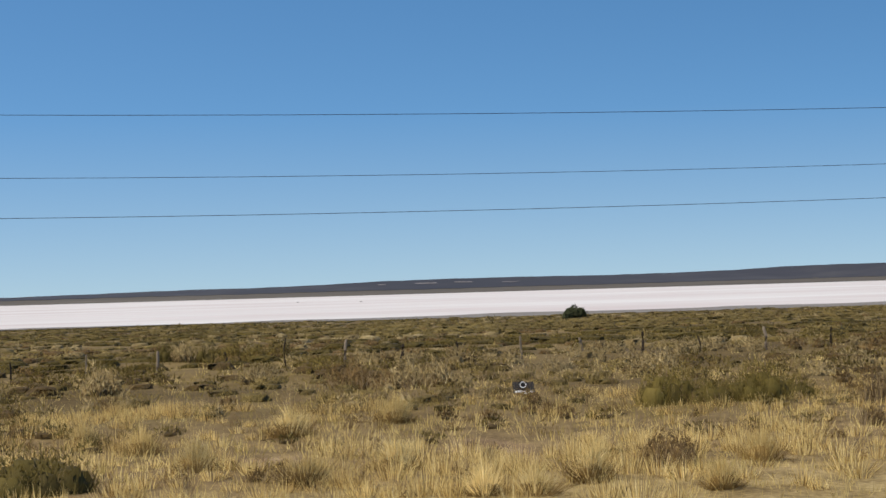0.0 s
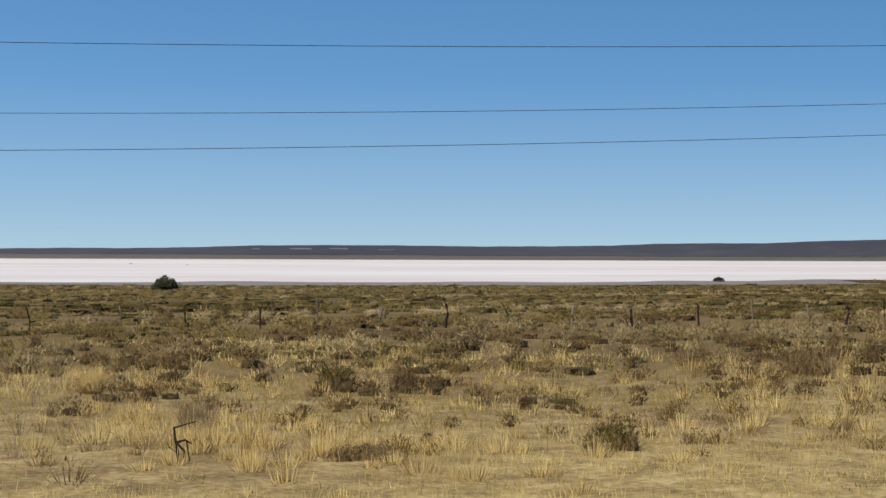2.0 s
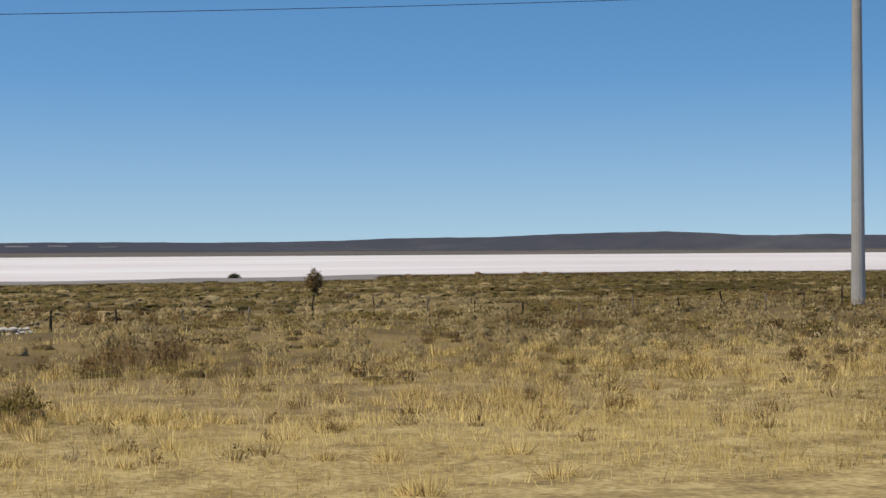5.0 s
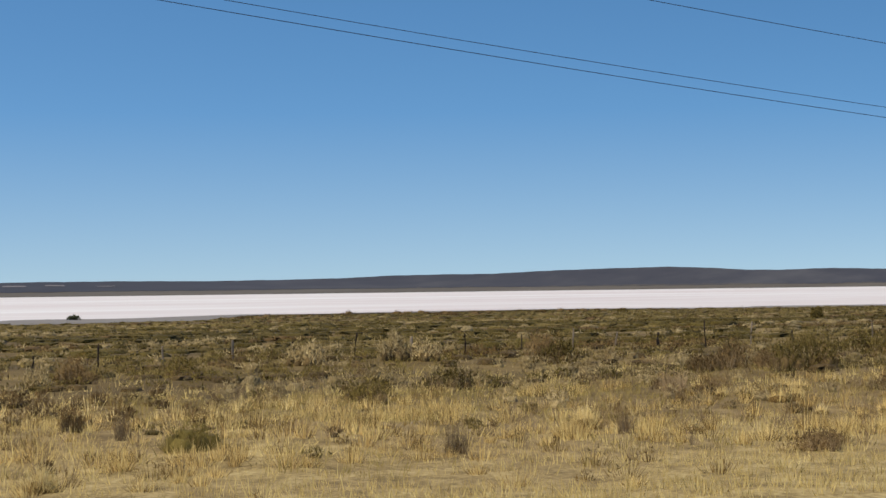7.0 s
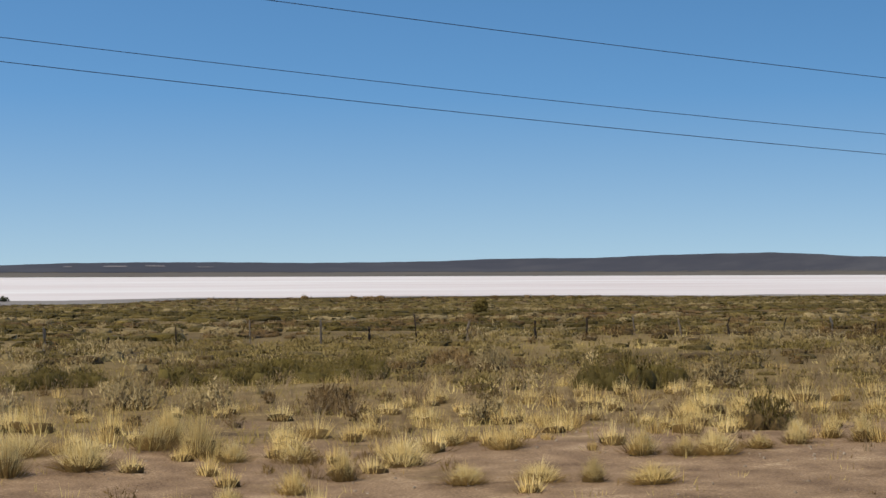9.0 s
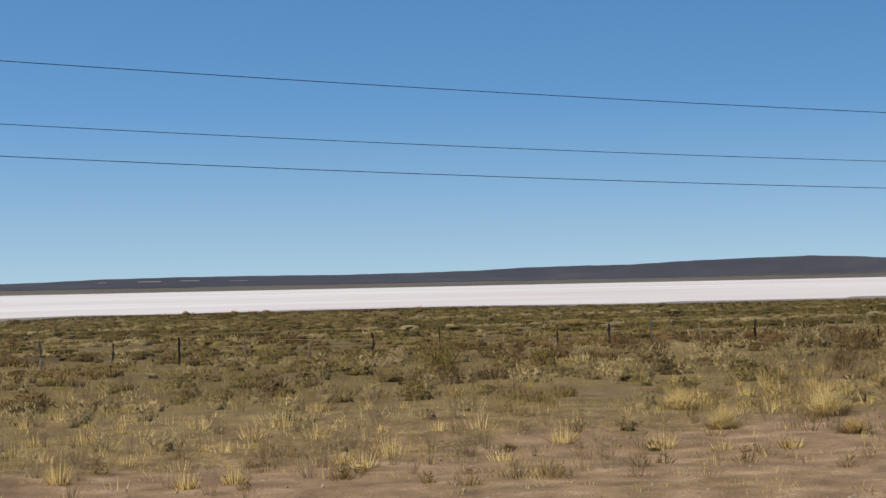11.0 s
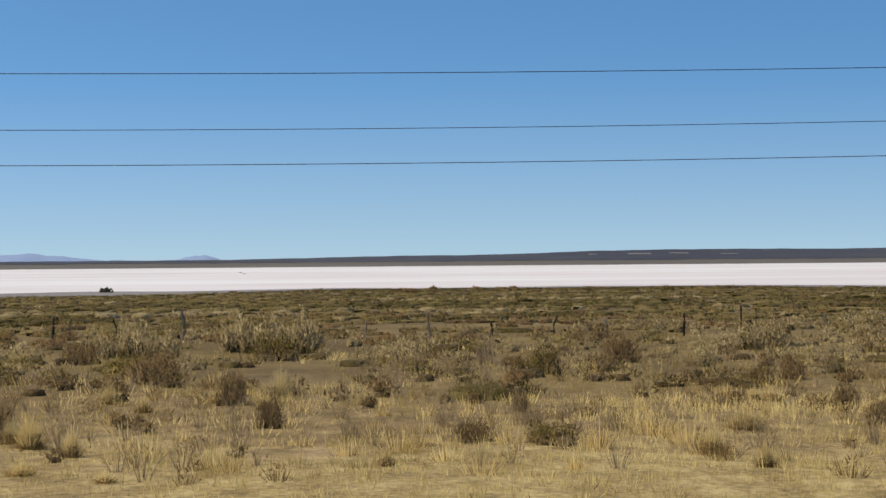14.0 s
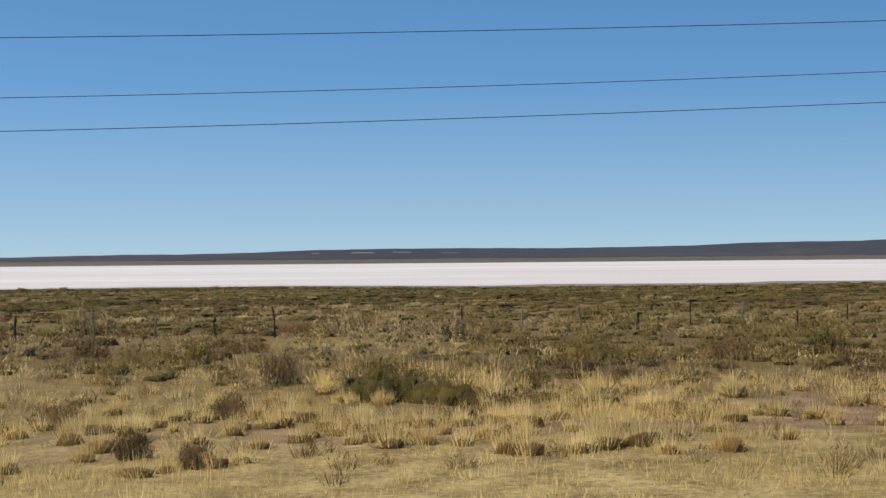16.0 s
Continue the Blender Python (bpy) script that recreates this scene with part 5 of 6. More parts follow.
TUSSOCKS += [(349.1, 28.5, 0.79, 0.69), (349.5, 30.3, 0.68, 0.45), (349.9, 24.7, 0.60, 0.51), (350.3, 29.8, 0.79, 0.45), (351.2, 29.1, 0.66, 0.55),
    (351.2, 25.9, 0.54, 0.36), (352.2, 29.5, 0.52, 0.52), (352.7, 23.2, 0.73, 0.73), (354.2, 24.1, 0.51, 0.34), (354.2, 27.8, 0.79, 0.59), (356.0,
    24.5, 0.88, 0.53), (357.6, 22.3, 0.49, 0.57), (358.2, 27.1, 0.37, 0.37), (358.5, 21.5, 0.94, 0.39), (358.7, 22.9, 0.39, 0.39), (359.2, 25.1, 0.41,
    0.46), (359.8, 22.7, 0.39, 0.31), (359.9, 24.8, 0.36, 0.46), (360.2, 24.2, 0.91, 0.58), (360.5, 22.1, 0.53, 0.38), (361.1, 23.3, 0.56, 0.56),
    (361.6, 23.1, 0.32, 0.32)]
TUSSOCKS += [(362.0, 26.7, 0.74, 0.46), (363.4, 21.6, 0.38, 0.23), (364.2, 22.2, 0.62, 0.47), (364.8, 22.2, 0.85, 0.54), (364.9, 29.7, 0.73, 0.42),
    (365.6, 22.0, 0.39, 0.46), (365.7, 25.0, 0.96, 0.52), (367.2, 24.6, 0.44, 0.35), (367.2, 27.3, 0.77, 0.48), (368.4, 27.2, 1.06, 0.77), (368.5,
    22.2, 0.32, 0.24), (370.3, 25.4, 0.45, 0.36), (370.4, 22.0, 0.39, 0.47), (370.8, 25.7, 0.37, 0.46), (371.4, 24.1, 0.58, 0.58), (371.5, 31.5, 0.44,
    0.44), (371.9, 20.9, 0.36, 0.22), (372.2, 22.9, 0.32, 0.48), (372.3, 30.2, 0.32, 0.32), (373.1, 20.0, 0.28, 0.17), (373.7, 31.2, 0.54, 0.33),
    (374.8, 32.4, 0.68, 0.57)]
TUSSOCKS += [(376.6, 20.9, 0.22, 0.29), (381.2, 22.2, 0.40, 0.47), (381.5, 20.4, 0.29, 0.36), (382.4, 25.1, 0.62, 0.36), (385.2, 20.7, 0.71, 0.43),
    (389.2, 25.2, 0.53, 0.71), (390.1, 22.2, 0.62, 0.70), (391.0, 20.4, 0.79, 0.36), (393.8, 21.6, 0.46, 0.61), (399.4, 23.7, 0.74, 0.49), (400.8,
    24.8, 0.52, 0.35), (402.0, 26.3, 0.73, 0.37), (402.5, 29.3, 1.32, 0.31), (403.1, 19.0, 0.33, 0.33), (403.4, 28.8, 0.51, 0.30), (404.0, 25.8, 0.55,
    0.36), (404.7, 22.1, 0.62, 0.39), (406.4, 28.3, 0.80, 0.40), (407.4, 23.6, 0.50, 0.42), (408.1, 23.4, 0.33, 0.42), (408.1, 32.8, 1.04, 0.58),
    (412.2, 31.9, 1.14, 0.45)]
TUSSOCKS += [(413.5, 32.7, 1.34, 0.56), (414.4, 22.4, 0.39, 0.23), (415.1, 25.8, 0.36, 0.36), (415.5, 24.2, 0.50, 0.50), (416.8, 26.3, 0.37, 0.37),
    (417.5, 34.3, 0.96, 0.36), (418.6, 28.0, 1.08, 0.59), (418.8, 25.1, 0.62, 0.53), (419.8, 25.7, 0.82, 0.55), (419.9, 24.8, 0.53, 0.44), (420.7,
    21.7, 0.31, 0.23), (421.1, 27.2, 0.39, 0.29), (422.1, 26.1, 0.84, 0.47), (423.5, 26.7, 0.58, 0.48), (424.1, 24.6, 0.36, 0.45), (429.6, 26.6, 0.37,
    0.41), (430.6, 28.2, 0.49, 0.39), (433.0, 28.0, 0.30, 0.30), (434.3, 32.5, 0.58, 0.46), (435.8, 22.8, 0.42, 0.25), (436.7, 28.1, 0.71, 0.61),
    (437.4, 31.6, 0.80, 0.46)]
TUSSOCKS += [(438.7, 28.7, 0.95, 0.53), (439.1, 26.4, 0.88, 0.39), (441.7, 29.0, 0.87, 0.54)]
BROWN_SHRUBS = []
BROWN_SHRUBS += [(7.4, 22.0, 1.16, 0.50), (8.5, 44.6, 2.39, 0.80), (13.8, 26.8, 0.55, 0.37), (18.7, 26.5, 0.96, 0.57), (21.4, 20.7, 0.40, 0.24),
    (29.3, 30.0, 0.84, 0.37), (31.7, 29.4, 1.46, 0.47), (46.6, 43.2, 2.26, 0.90), (47.8, 22.1, 0.41, 0.25), (49.0, 32.4, 0.95, 0.47), (50.6, 31.9,
    0.83, 0.59), (59.4, 20.2, 1.17, 0.18), (63.8, 31.5, 0.82, 0.58), (64.7, 27.2, 0.31, 0.26), (71.0, 24.3, 1.00, 0.59), (74.4, 32.8, 1.50, 0.69),
    (76.6, 22.2, 0.76, 0.34), (79.3, 31.4, 2.21, 0.58), (87.4, 31.4, 1.03, 0.65), (88.9, 20.9, 0.39, 0.47), (89.1, 25.9, 1.13, 0.38), (89.4, 32.5,
    1.39, 0.81)]
BROWN_SHRUBS += [(91.3, 22.3, 0.61, 0.43), (92.1, 20.5, 0.74, 0.33), (96.1, 20.0, 1.03, 0.34), (99.5, 23.3, 0.49, 0.33), (100.0, 21.7, 0.31, 0.35),
    (101.9, 22.4, 0.66, 0.41), (105.7, 25.8, 1.76, 0.49), (105.9, 22.7, 1.06, 0.35), (107.1, 20.4, 0.50, 0.34), (109.7, 23.0, 0.86, 0.48), (115.7,
    22.7, 0.99, 0.41), (117.6, 21.0, 0.89, 0.40), (120.9, 25.0, 1.08, 0.69), (122.8, 40.3, 1.20, 0.60), (123.6, 26.3, 1.59, 0.74), (124.3, 24.5, 0.92,
    0.51), (124.5, 18.7, 1.10, 0.59), (128.9, 36.4, 2.61, 0.58), (132.3, 19.8, 0.47, 0.24), (133.7, 25.9, 1.48, 0.59), (136.8, 41.1, 1.39, 0.70),
    (138.9, 20.3, 0.82, 0.46)]
BROWN_SHRUBS += [(140.6, 25.6, 1.21, 0.77), (148.0, 38.9, 2.43, 0.81), (197.2, 29.8, 0.53, 0.53), (202.3, 48.5, 1.20, 0.77), (207.3, 20.6, 1.02,
    0.37), (219.9, 39.8, 1.81, 0.60), (220.2, 32.2, 1.03, 0.51), (221.0, 51.5, 1.69, 1.05), (222.0, 40.5, 2.13, 0.89), (232.7, 22.7, 0.58, 0.68),
    (239.5, 30.1, 1.10, 0.66), (239.6, 23.3, 1.06, 0.35), (243.4, 36.7, 0.69, 0.69), (243.8, 23.5, 0.48, 0.38), (253.4, 29.1, 1.29, 0.64), (262.3,
    43.2, 1.65, 0.66), (318.2, 48.8, 1.02, 0.51), (320.9, 26.2, 0.50, 0.40), (323.9, 26.7, 0.72, 0.63), (324.2, 28.0, 1.20, 0.55), (324.2, 38.6, 0.87,
    0.58), (327.4, 25.9, 0.55, 0.37)]
BROWN_SHRUBS += [(327.4, 31.9, 1.00, 0.56), (330.3, 30.8, 0.66, 0.55), (332.5, 29.0, 0.96, 0.75), (333.4, 49.9, 1.42, 0.71), (335.8, 26.3, 0.89,
    0.53), (336.3, 42.2, 1.30, 0.72), (336.9, 28.2, 0.49, 0.39), (338.1, 25.2, 0.60, 0.60), (339.7, 27.8, 1.16, 0.58), (346.9, 25.4, 0.76, 0.66),
    (347.5, 24.1, 0.99, 0.63), (349.6, 25.9, 0.49, 0.39), (351.0, 41.1, 1.14, 0.43), (353.9, 33.0, 1.27, 0.69), (355.3, 33.9, 1.08, 0.72), (357.2,
    25.0, 0.90, 0.36), (357.9, 38.0, 1.44, 0.52), (360.5, 33.5, 1.09, 0.61), (362.8, 26.1, 0.82, 0.45), (362.9, 48.5, 1.52, 0.51), (363.6, 28.9, 0.91,
    0.40), (368.9, 26.1, 0.74, 0.74)]
BROWN_SHRUBS += [(368.9, 44.6, 1.26, 0.63), (370.3, 26.9, 0.86, 0.67), (371.9, 35.9, 1.49, 0.74), (373.9, 30.8, 0.77, 0.66), (374.8, 26.9, 0.56,
    0.47), (378.0, 24.1, 0.76, 0.34), (379.3, 29.3, 0.41, 0.41), (383.7, 44.0, 1.24, 0.93), (384.9, 25.9, 0.63, 0.45), (385.8, 30.6, 0.64, 0.43),
    (386.3, 36.0, 0.75, 0.50), (388.2, 32.8, 1.26, 0.69), (390.3, 22.8, 0.40, 0.32), (393.2, 51.4, 1.47, 0.64), (393.3, 21.1, 0.60, 0.45), (395.6,
    20.8, 0.59, 0.81), (396.1, 44.2, 1.71, 0.62), (398.5, 31.2, 1.08, 0.65), (401.1, 36.3, 1.03, 0.52), (402.7, 24.5, 0.51, 0.43), (405.7, 25.5, 0.54,
    0.36), (406.6, 25.4, 0.72, 0.36)]
BROWN_SHRUBS += [(409.4, 23.3, 0.91, 0.41), (410.3, 30.9, 0.88, 0.66), (412.3, 29.2, 0.40, 0.30), (415.4, 31.1, 1.60, 0.64), (421.0, 32.0, 1.02,
    0.57), (422.8, 21.4, 0.77, 0.39), (424.0, 21.9, 1.35, 0.63), (429.1, 27.8, 0.95, 0.47), (429.6, 45.7, 1.25, 0.78), (430.1, 22.7, 0.63, 0.47),
    (430.9, 21.6, 0.60, 0.37), (431.9, 27.5, 0.86, 0.38), (433.6, 34.4, 1.08, 0.72), (434.0, 47.9, 1.74, 0.52), (436.5, 26.2, 1.04, 0.57), (446.3,
    40.3, 1.65, 0.60)]
SAGE_SHRUBS = []
SAGE_SHRUBS += [(1.1, 47.4, 1.46, 0.89), (6.1, 49.6, 1.40, 0.61), (6.6, 69.3, 1.93, 0.97), (9.6, 43.3, 1.72, 0.94), (17.9, 46.5, 1.93, 0.79), (26.4,
    34.5, 3.20, 0.90), (27.0, 30.6, 1.86, 0.83), (27.2, 33.3, 1.27, 0.76), (49.7, 54.6, 1.74, 0.97), (56.8, 38.8, 1.06, 0.66), (60.8, 41.8, 1.32,
    0.44), (65.4, 40.5, 1.48, 0.74), (69.7, 43.1, 1.45, 0.65), (88.0, 42.8, 1.33, 0.67), (94.3, 50.4, 1.62, 0.72), (96.3, 46.7, 1.88, 0.77), (112.7,
    45.0, 2.03, 0.85), (113.7, 41.7, 1.61, 0.80), (117.9, 40.8, 2.61, 0.98), (123.4, 46.9, 3.37, 0.67), (126.1, 41.2, 2.13, 0.89), (126.5, 42.8, 3.53,
    0.96)]
SAGE_SHRUBS += [(136.1, 20.9, 0.53, 0.27), (140.5, 39.8, 1.76, 0.70), (143.0, 45.7, 3.14, 1.05), (148.1, 41.8, 1.55, 1.04), (200.6, 46.3, 0.97, 0.65),
    (212.2, 53.6, 1.62, 0.91), (215.9, 52.5, 2.03, 1.10), (222.5, 23.9, 1.67, 0.68), (222.8, 25.0, 1.93, 0.79), (240.9, 33.0, 0.99, 0.71), (246.4,
    38.7, 1.51, 1.01), (247.4, 34.8, 1.23, 0.82), (250.1, 32.0, 1.23, 0.67), (251.2, 30.0, 1.08, 0.65), (255.5, 26.6, 0.83, 0.52), (262.1, 40.1, 1.09,
    0.78), (264.3, 32.2, 1.59, 0.66), (322.9, 47.1, 1.36, 0.68), (332.2, 51.4, 1.63, 0.91), (336.0, 48.6, 1.72, 0.96), (339.7, 41.8, 1.25, 0.63),
    (340.0, 57.9, 1.80, 0.80)]
SAGE_SHRUBS += [(348.8, 57.0, 2.16, 0.59), (354.2, 43.5, 1.46, 0.65), (359.7, 46.2, 1.28, 0.80), (360.2, 51.3, 2.36, 0.55), (363.4, 49.3, 1.42, 0.53),
    (369.9, 46.8, 2.73, 1.12), (373.8, 50.0, 2.99, 1.41), (377.5, 45.1, 1.42, 0.63), (387.2, 61.2, 1.95, 0.43), (389.0, 48.8, 1.87, 1.02), (391.6,
    45.2, 1.43, 0.63), (403.0, 32.9, 1.83, 0.68), (407.9, 42.7, 3.26, 1.04), (429.7, 63.9, 1.96, 1.31), (438.6, 58.2, 2.05, 1.03), (441.0, 55.5, 3.15,
    0.98), (450.1, 51.7, 1.73, 0.58)]
OLIVE_SHRUBS = []
OLIVE_SHRUBS += [(8.9, 67.1, 3.06, 0.94), (34.6, 22.9, 1.03, 0.51), (52.0, 30.1, 1.14, 0.68), (62.5, 32.0, 0.93, 0.58), (63.3, 20.7, 0.96, 0.40),
    (73.3, 22.6, 0.90, 0.57), (82.1, 33.5, 1.92, 0.77), (87.0, 34.1, 1.75, 0.70), (88.3, 27.8, 1.07, 0.71), (92.4, 31.3, 2.87, 0.63), (141.3, 25.1,
    1.10, 0.55), (205.6, 34.5, 1.33, 0.53), (206.0, 49.3, 1.26, 0.72), (210.2, 38.8, 1.39, 0.69), (220.4, 49.3, 1.64, 0.91), (222.3, 38.2, 1.79,
    1.05), (232.1, 47.9, 3.96, 1.03), (234.0, 46.1, 2.06, 0.86), (236.0, 35.0, 1.32, 0.72), (259.6, 23.6, 0.89, 0.69), (314.0, 44.2, 1.20, 0.90),
    (318.2, 27.7, 1.51, 0.80)]
OLIVE_SHRUBS += [(319.1, 47.8, 1.01, 0.59), (331.9, 31.1, 1.24, 0.56), (338.2, 33.7, 1.16, 0.70), (342.0, 34.2, 0.97, 0.60), (360.0, 33.2, 1.71,
    0.68), (360.1, 37.3, 1.07, 0.67), (371.0, 37.7, 1.60, 0.53), (374.1, 45.7, 1.43, 0.80), (379.1, 23.3, 0.90, 0.33), (380.8, 37.9, 0.93, 0.67),
    (389.7, 21.7, 0.68, 0.46), (400.0, 24.7, 0.77, 0.38), (413.8, 34.4, 0.62, 0.37), (414.8, 33.5, 0.70, 0.58), (420.5, 48.7, 1.37, 0.60), (422.8,
    33.0, 1.06, 0.47), (424.9, 20.9, 0.54, 0.46), (432.2, 40.1, 0.84, 0.70), (438.7, 32.7, 0.83, 0.48), (449.8, 41.5, 1.10, 0.63)]
RUSHES = []
RUSHES += [(-1.7, 23.8, 1.59, 0.72), (6.9, 69.6, 3.61, 0.96), (14.2, 33.3, 4.11, 0.87), (15.0, 33.5, 1.50, 0.58), (34.9, 27.8, 1.63, 0.61), (38.1,
    20.9, 0.74, 0.58), (124.5, 20.4, 0.99, 0.54), (126.8, 19.5, 1.49, 0.75), (198.3, 26.2, 1.05, 0.48), (222.6, 29.6, 1.44, 0.72), (224.8, 30.3, 3.04,
    0.76), (225.7, 32.0, 1.38, 0.57), (249.7, 38.4, 2.62, 0.66), (253.9, 38.4, 3.11, 0.78), (256.9, 38.0, 2.39, 0.72), (257.0, 41.0, 4.14, 0.74),
    (261.8, 32.0, 3.04, 1.01), (378.7, 32.0, 1.23, 0.39), (435.7, 30.6, 2.16, 0.86), (442.8, 41.4, 1.66, 0.60)]
DEAD_SHRUBS = []
DEAD_SHRUBS += [(16.7, 31.1, 1.20, 0.76), (20.2, 33.6, 0.97, 0.49), (30.5, 24.1, 0.52, 0.39), (35.8, 23.2, 0.44, 0.53), (44.6, 17.8, 0.39, 0.59),
    (49.1, 21.7, 0.50, 0.75), (58.3, 25.8, 1.00, 0.55), (105.7, 31.7, 0.71, 0.71), (197.7, 28.2, 0.41, 0.71), (202.2, 23.9, 0.57, 0.57), (206.3, 24.8,
    0.42, 0.63), (214.2, 34.0, 1.00, 0.62), (227.1, 32.6, 0.72, 0.48), (228.0, 32.1, 0.72, 0.48), (241.7, 46.9, 0.84, 0.50), (243.8, 47.8, 0.97,
    0.58), (256.0, 30.7, 1.28, 0.47), (325.6, 26.4, 0.85, 0.64), (334.7, 31.8, 0.95, 0.71), (343.9, 38.5, 1.10, 0.69), (357.7, 34.6, 0.99, 0.62),
    (359.7, 30.0, 0.83, 0.52)]
DEAD_SHRUBS += [(380.0, 44.5, 0.78, 0.94), (383.4, 31.1, 0.44, 0.33), (397.7, 43.5, 0.93, 0.93), (401.3, 30.4, 0.53, 0.32), (426.2, 29.4, 0.86, 0.53)]


def unit_mesh(name, *layers):
    """One mesh a metre wide out of several (geometry, material) layers."""
    me = tri_mesh(name, *joined(*[g for g, m in layers]), layers[0][1])
    for g, m in layers[1:]:
        me.materials.append(m)
    me.polygons.foreach_set("material_index", np.repeat(np.arange(len(layers)), [len(g[1]) for g, m in layers]).astype(np.int32))
    return me


def at_origin(fun, *args, **kw):
    return fun(np.zeros(1), np.zeros(1), np.zeros(1), *args, **kw)


def lobes(count):
    """Places, heights and radii of the lobes of a shrub a metre across."""
    a = np.arange(count) * 2.4 + rng.uniform(0, 1, count)
    d = np.sqrt((np.arange(count) + 0.3) / count) * 0.32
    return np.cos(a) * d, np.sin(a) * d, np.zeros(count), rng.uniform(0.55, 1.0, count) * (1.05 - 0.9 * d), rng.uniform(0.17, 0.27, count)


def side_by_side(places, most, cell):
    """Breaks the places that are too wide for one plant into several plants that touch."""
    made = []
    for px, py, wide, high in places:
        n = 1 if wide < most else round(wide / cell)
        made += [(px + wide * ((k + 0.5) / n - 0.5), py + (n > 1) * 0.35 * math.sin(k * 2.0 + px), wide / n * (1.0 if n == 1 else 1.3), high * (1.0 if n == 1 else 0.85 + 0.15 * math.sin(k * 3.0 + px))) for k in range(n)]
    return made


def plant_all(places, kinds, name, label, category, group, aspect, most=1.7, cell=1.0):
    """Sets one plant at each place, out of the kinds given: each a few meshes, its parts, 1 wide and aspect high."""
    for k, (px, py, wide, high) in enumerate(side_by_side(places, most, cell)):
        root = tagged(new(name), label, category, group=group)
        root.location = (px, py, float(ground_z(px, py)) + 0.01)
        root.scale = (wide * 1.2, wide * 1.0, high * 1.1 / aspect)
        root.rotation_euler = (rng.uniform(-0.09, 0.09), rng.uniform(-0.09, 0.09), rng.uniform(-0.7, 0.7))
        for me, words in kinds[(k * 7 + k // 5) % len(kinds)]:
            part(me.name.split(".")[0], me, root, words)


def low(aspect, shape, shrink=1.0):
    x, y, z, h, rad = shape
    return x, y, z, h * aspect * shrink, rad * shrink


def tussock(old):
    """A bunch of grass: the older it is, the more brown thatch stands round the pale crown."""
    pale, brown = [rng.uniform(0.55, 1.0)], [rng.uniform(0.2, 0.9)]
    young = int(560 * (1 - 0.5 * old))
    crown = joined(at_origin(blades, [0.80], [0.48], 160, 0.009, lean=0.95, stiff=0.3, base=0.3, tone=pale, uneven=0.6), at_origin(blades, [0.72], [0.48], young, 0.009, lean=0.9, simple=True, base=0.34, tone=pale, uneven=0.55))
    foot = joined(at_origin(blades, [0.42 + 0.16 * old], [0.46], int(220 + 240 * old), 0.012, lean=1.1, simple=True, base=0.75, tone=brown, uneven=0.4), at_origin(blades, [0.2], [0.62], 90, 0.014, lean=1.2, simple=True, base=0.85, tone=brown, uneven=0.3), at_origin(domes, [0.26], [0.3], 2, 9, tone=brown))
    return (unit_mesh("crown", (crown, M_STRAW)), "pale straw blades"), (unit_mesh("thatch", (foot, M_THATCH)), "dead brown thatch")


def rush():
    shape = low(0.42, lobes(14))
    body = joined(blades(*shape, 75, 0.012, lean=0.7, simple=True, base=0.9), leaves(*shape, 55, 0.038, 1.6, 1.0, 0.2, even=0.3))
    return (unit_mesh("foliage", (body, M_GREEN), (domes(*low(1.0, shape, 0.72), 3, 8), M_GREEN)), ""), (unit_mesh("bare_twig", (twigs(*shape, 6, 0.003), M_DEAD)), "dead grey twigs")


def shrub(material, count, leaf, twig, core=0.62):
    lb = low(0.5, lobes(12))
    tufts = at_origin(blades, [0.16], [0.62], 70, 0.012, lean=0.6, simple=True, base=0.9)
    # dark M_CORE domes paint the shade between the lobes
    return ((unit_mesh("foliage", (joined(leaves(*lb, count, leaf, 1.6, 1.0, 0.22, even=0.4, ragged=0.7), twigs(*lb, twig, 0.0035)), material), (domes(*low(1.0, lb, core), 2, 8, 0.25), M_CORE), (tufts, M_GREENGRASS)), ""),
            (unit_mesh("bare_twig", (twigs(*lb, twig, 0.003), M_DEAD)), "dead grey twigs"))


tussock_kinds = [tussock(k) for k in (0.1, 0.9, 0.5, 0.2, 0.7, 1.0, 0.35, 0.6)]
rush_kinds = [rush() for k in range(4)]
brown_kinds = [shrub(M_BROWN, 44, 0.056, 28, 0.2) for k in range(6)]
sage_kinds = [shrub(M_GREY, 62, 0.056, 6, 0.45) for k in range(6)]
olive_kinds = [shrub(M_OLIVE, 62, 0.056, 8, 0.55) for k in range(5)]
plant_all(TUSSOCKS, tussock_kinds, "bunch_grass", "straw-yellow tussock of dry bunch grass with brown base", "grass tussock", "tussocks on the verge", 0.7, 1.1, 0.6)
plant_all(RUSHES, rush_kinds, "rush_clump", "spreading olive-green clump of wiry broom-like stems", "shrub", "green clumps on the verge", 0.42)
plant_all(BROWN_SHRUBS, brown_kinds, "brown_shrub", "dark brown half-dead shrub with fine bare twigs", "shrub", "brown shrubs on the verge", 0.5)
plant_all(SAGE_SHRUBS, sage_kinds, "sagebrush", "pale grey-green rounded sagebrush with dry twigs", "shrub", "sagebrush on the steppe", 0.5)
plant_all(OLIVE_SHRUBS, olive_kinds, "olive_shrub", "low olive-green shrub among dry grass", "shrub", "olive shrubs on the steppe", 0.5)


def dead():
    shape = low(0.65, lobes(8))
    return (unit_mesh("branch_tangle", (joined(twigs(*shape, 16, 0.008), twigs(*shape, 20, 0.004)), M_DEAD)), ""), (unit_mesh("foliage", (leaves(*shape, 14, 0.03, 0.8, 1.0, 0.3), M_BROWN)), "few brown withered leaves")


plant_all(DEAD_SHRUBS, [dead() for k in range(5)], "dead_shrub", "bare grey dead shrub with tangled branches", "shrub", "dead shrubs on the verge", 0.65)


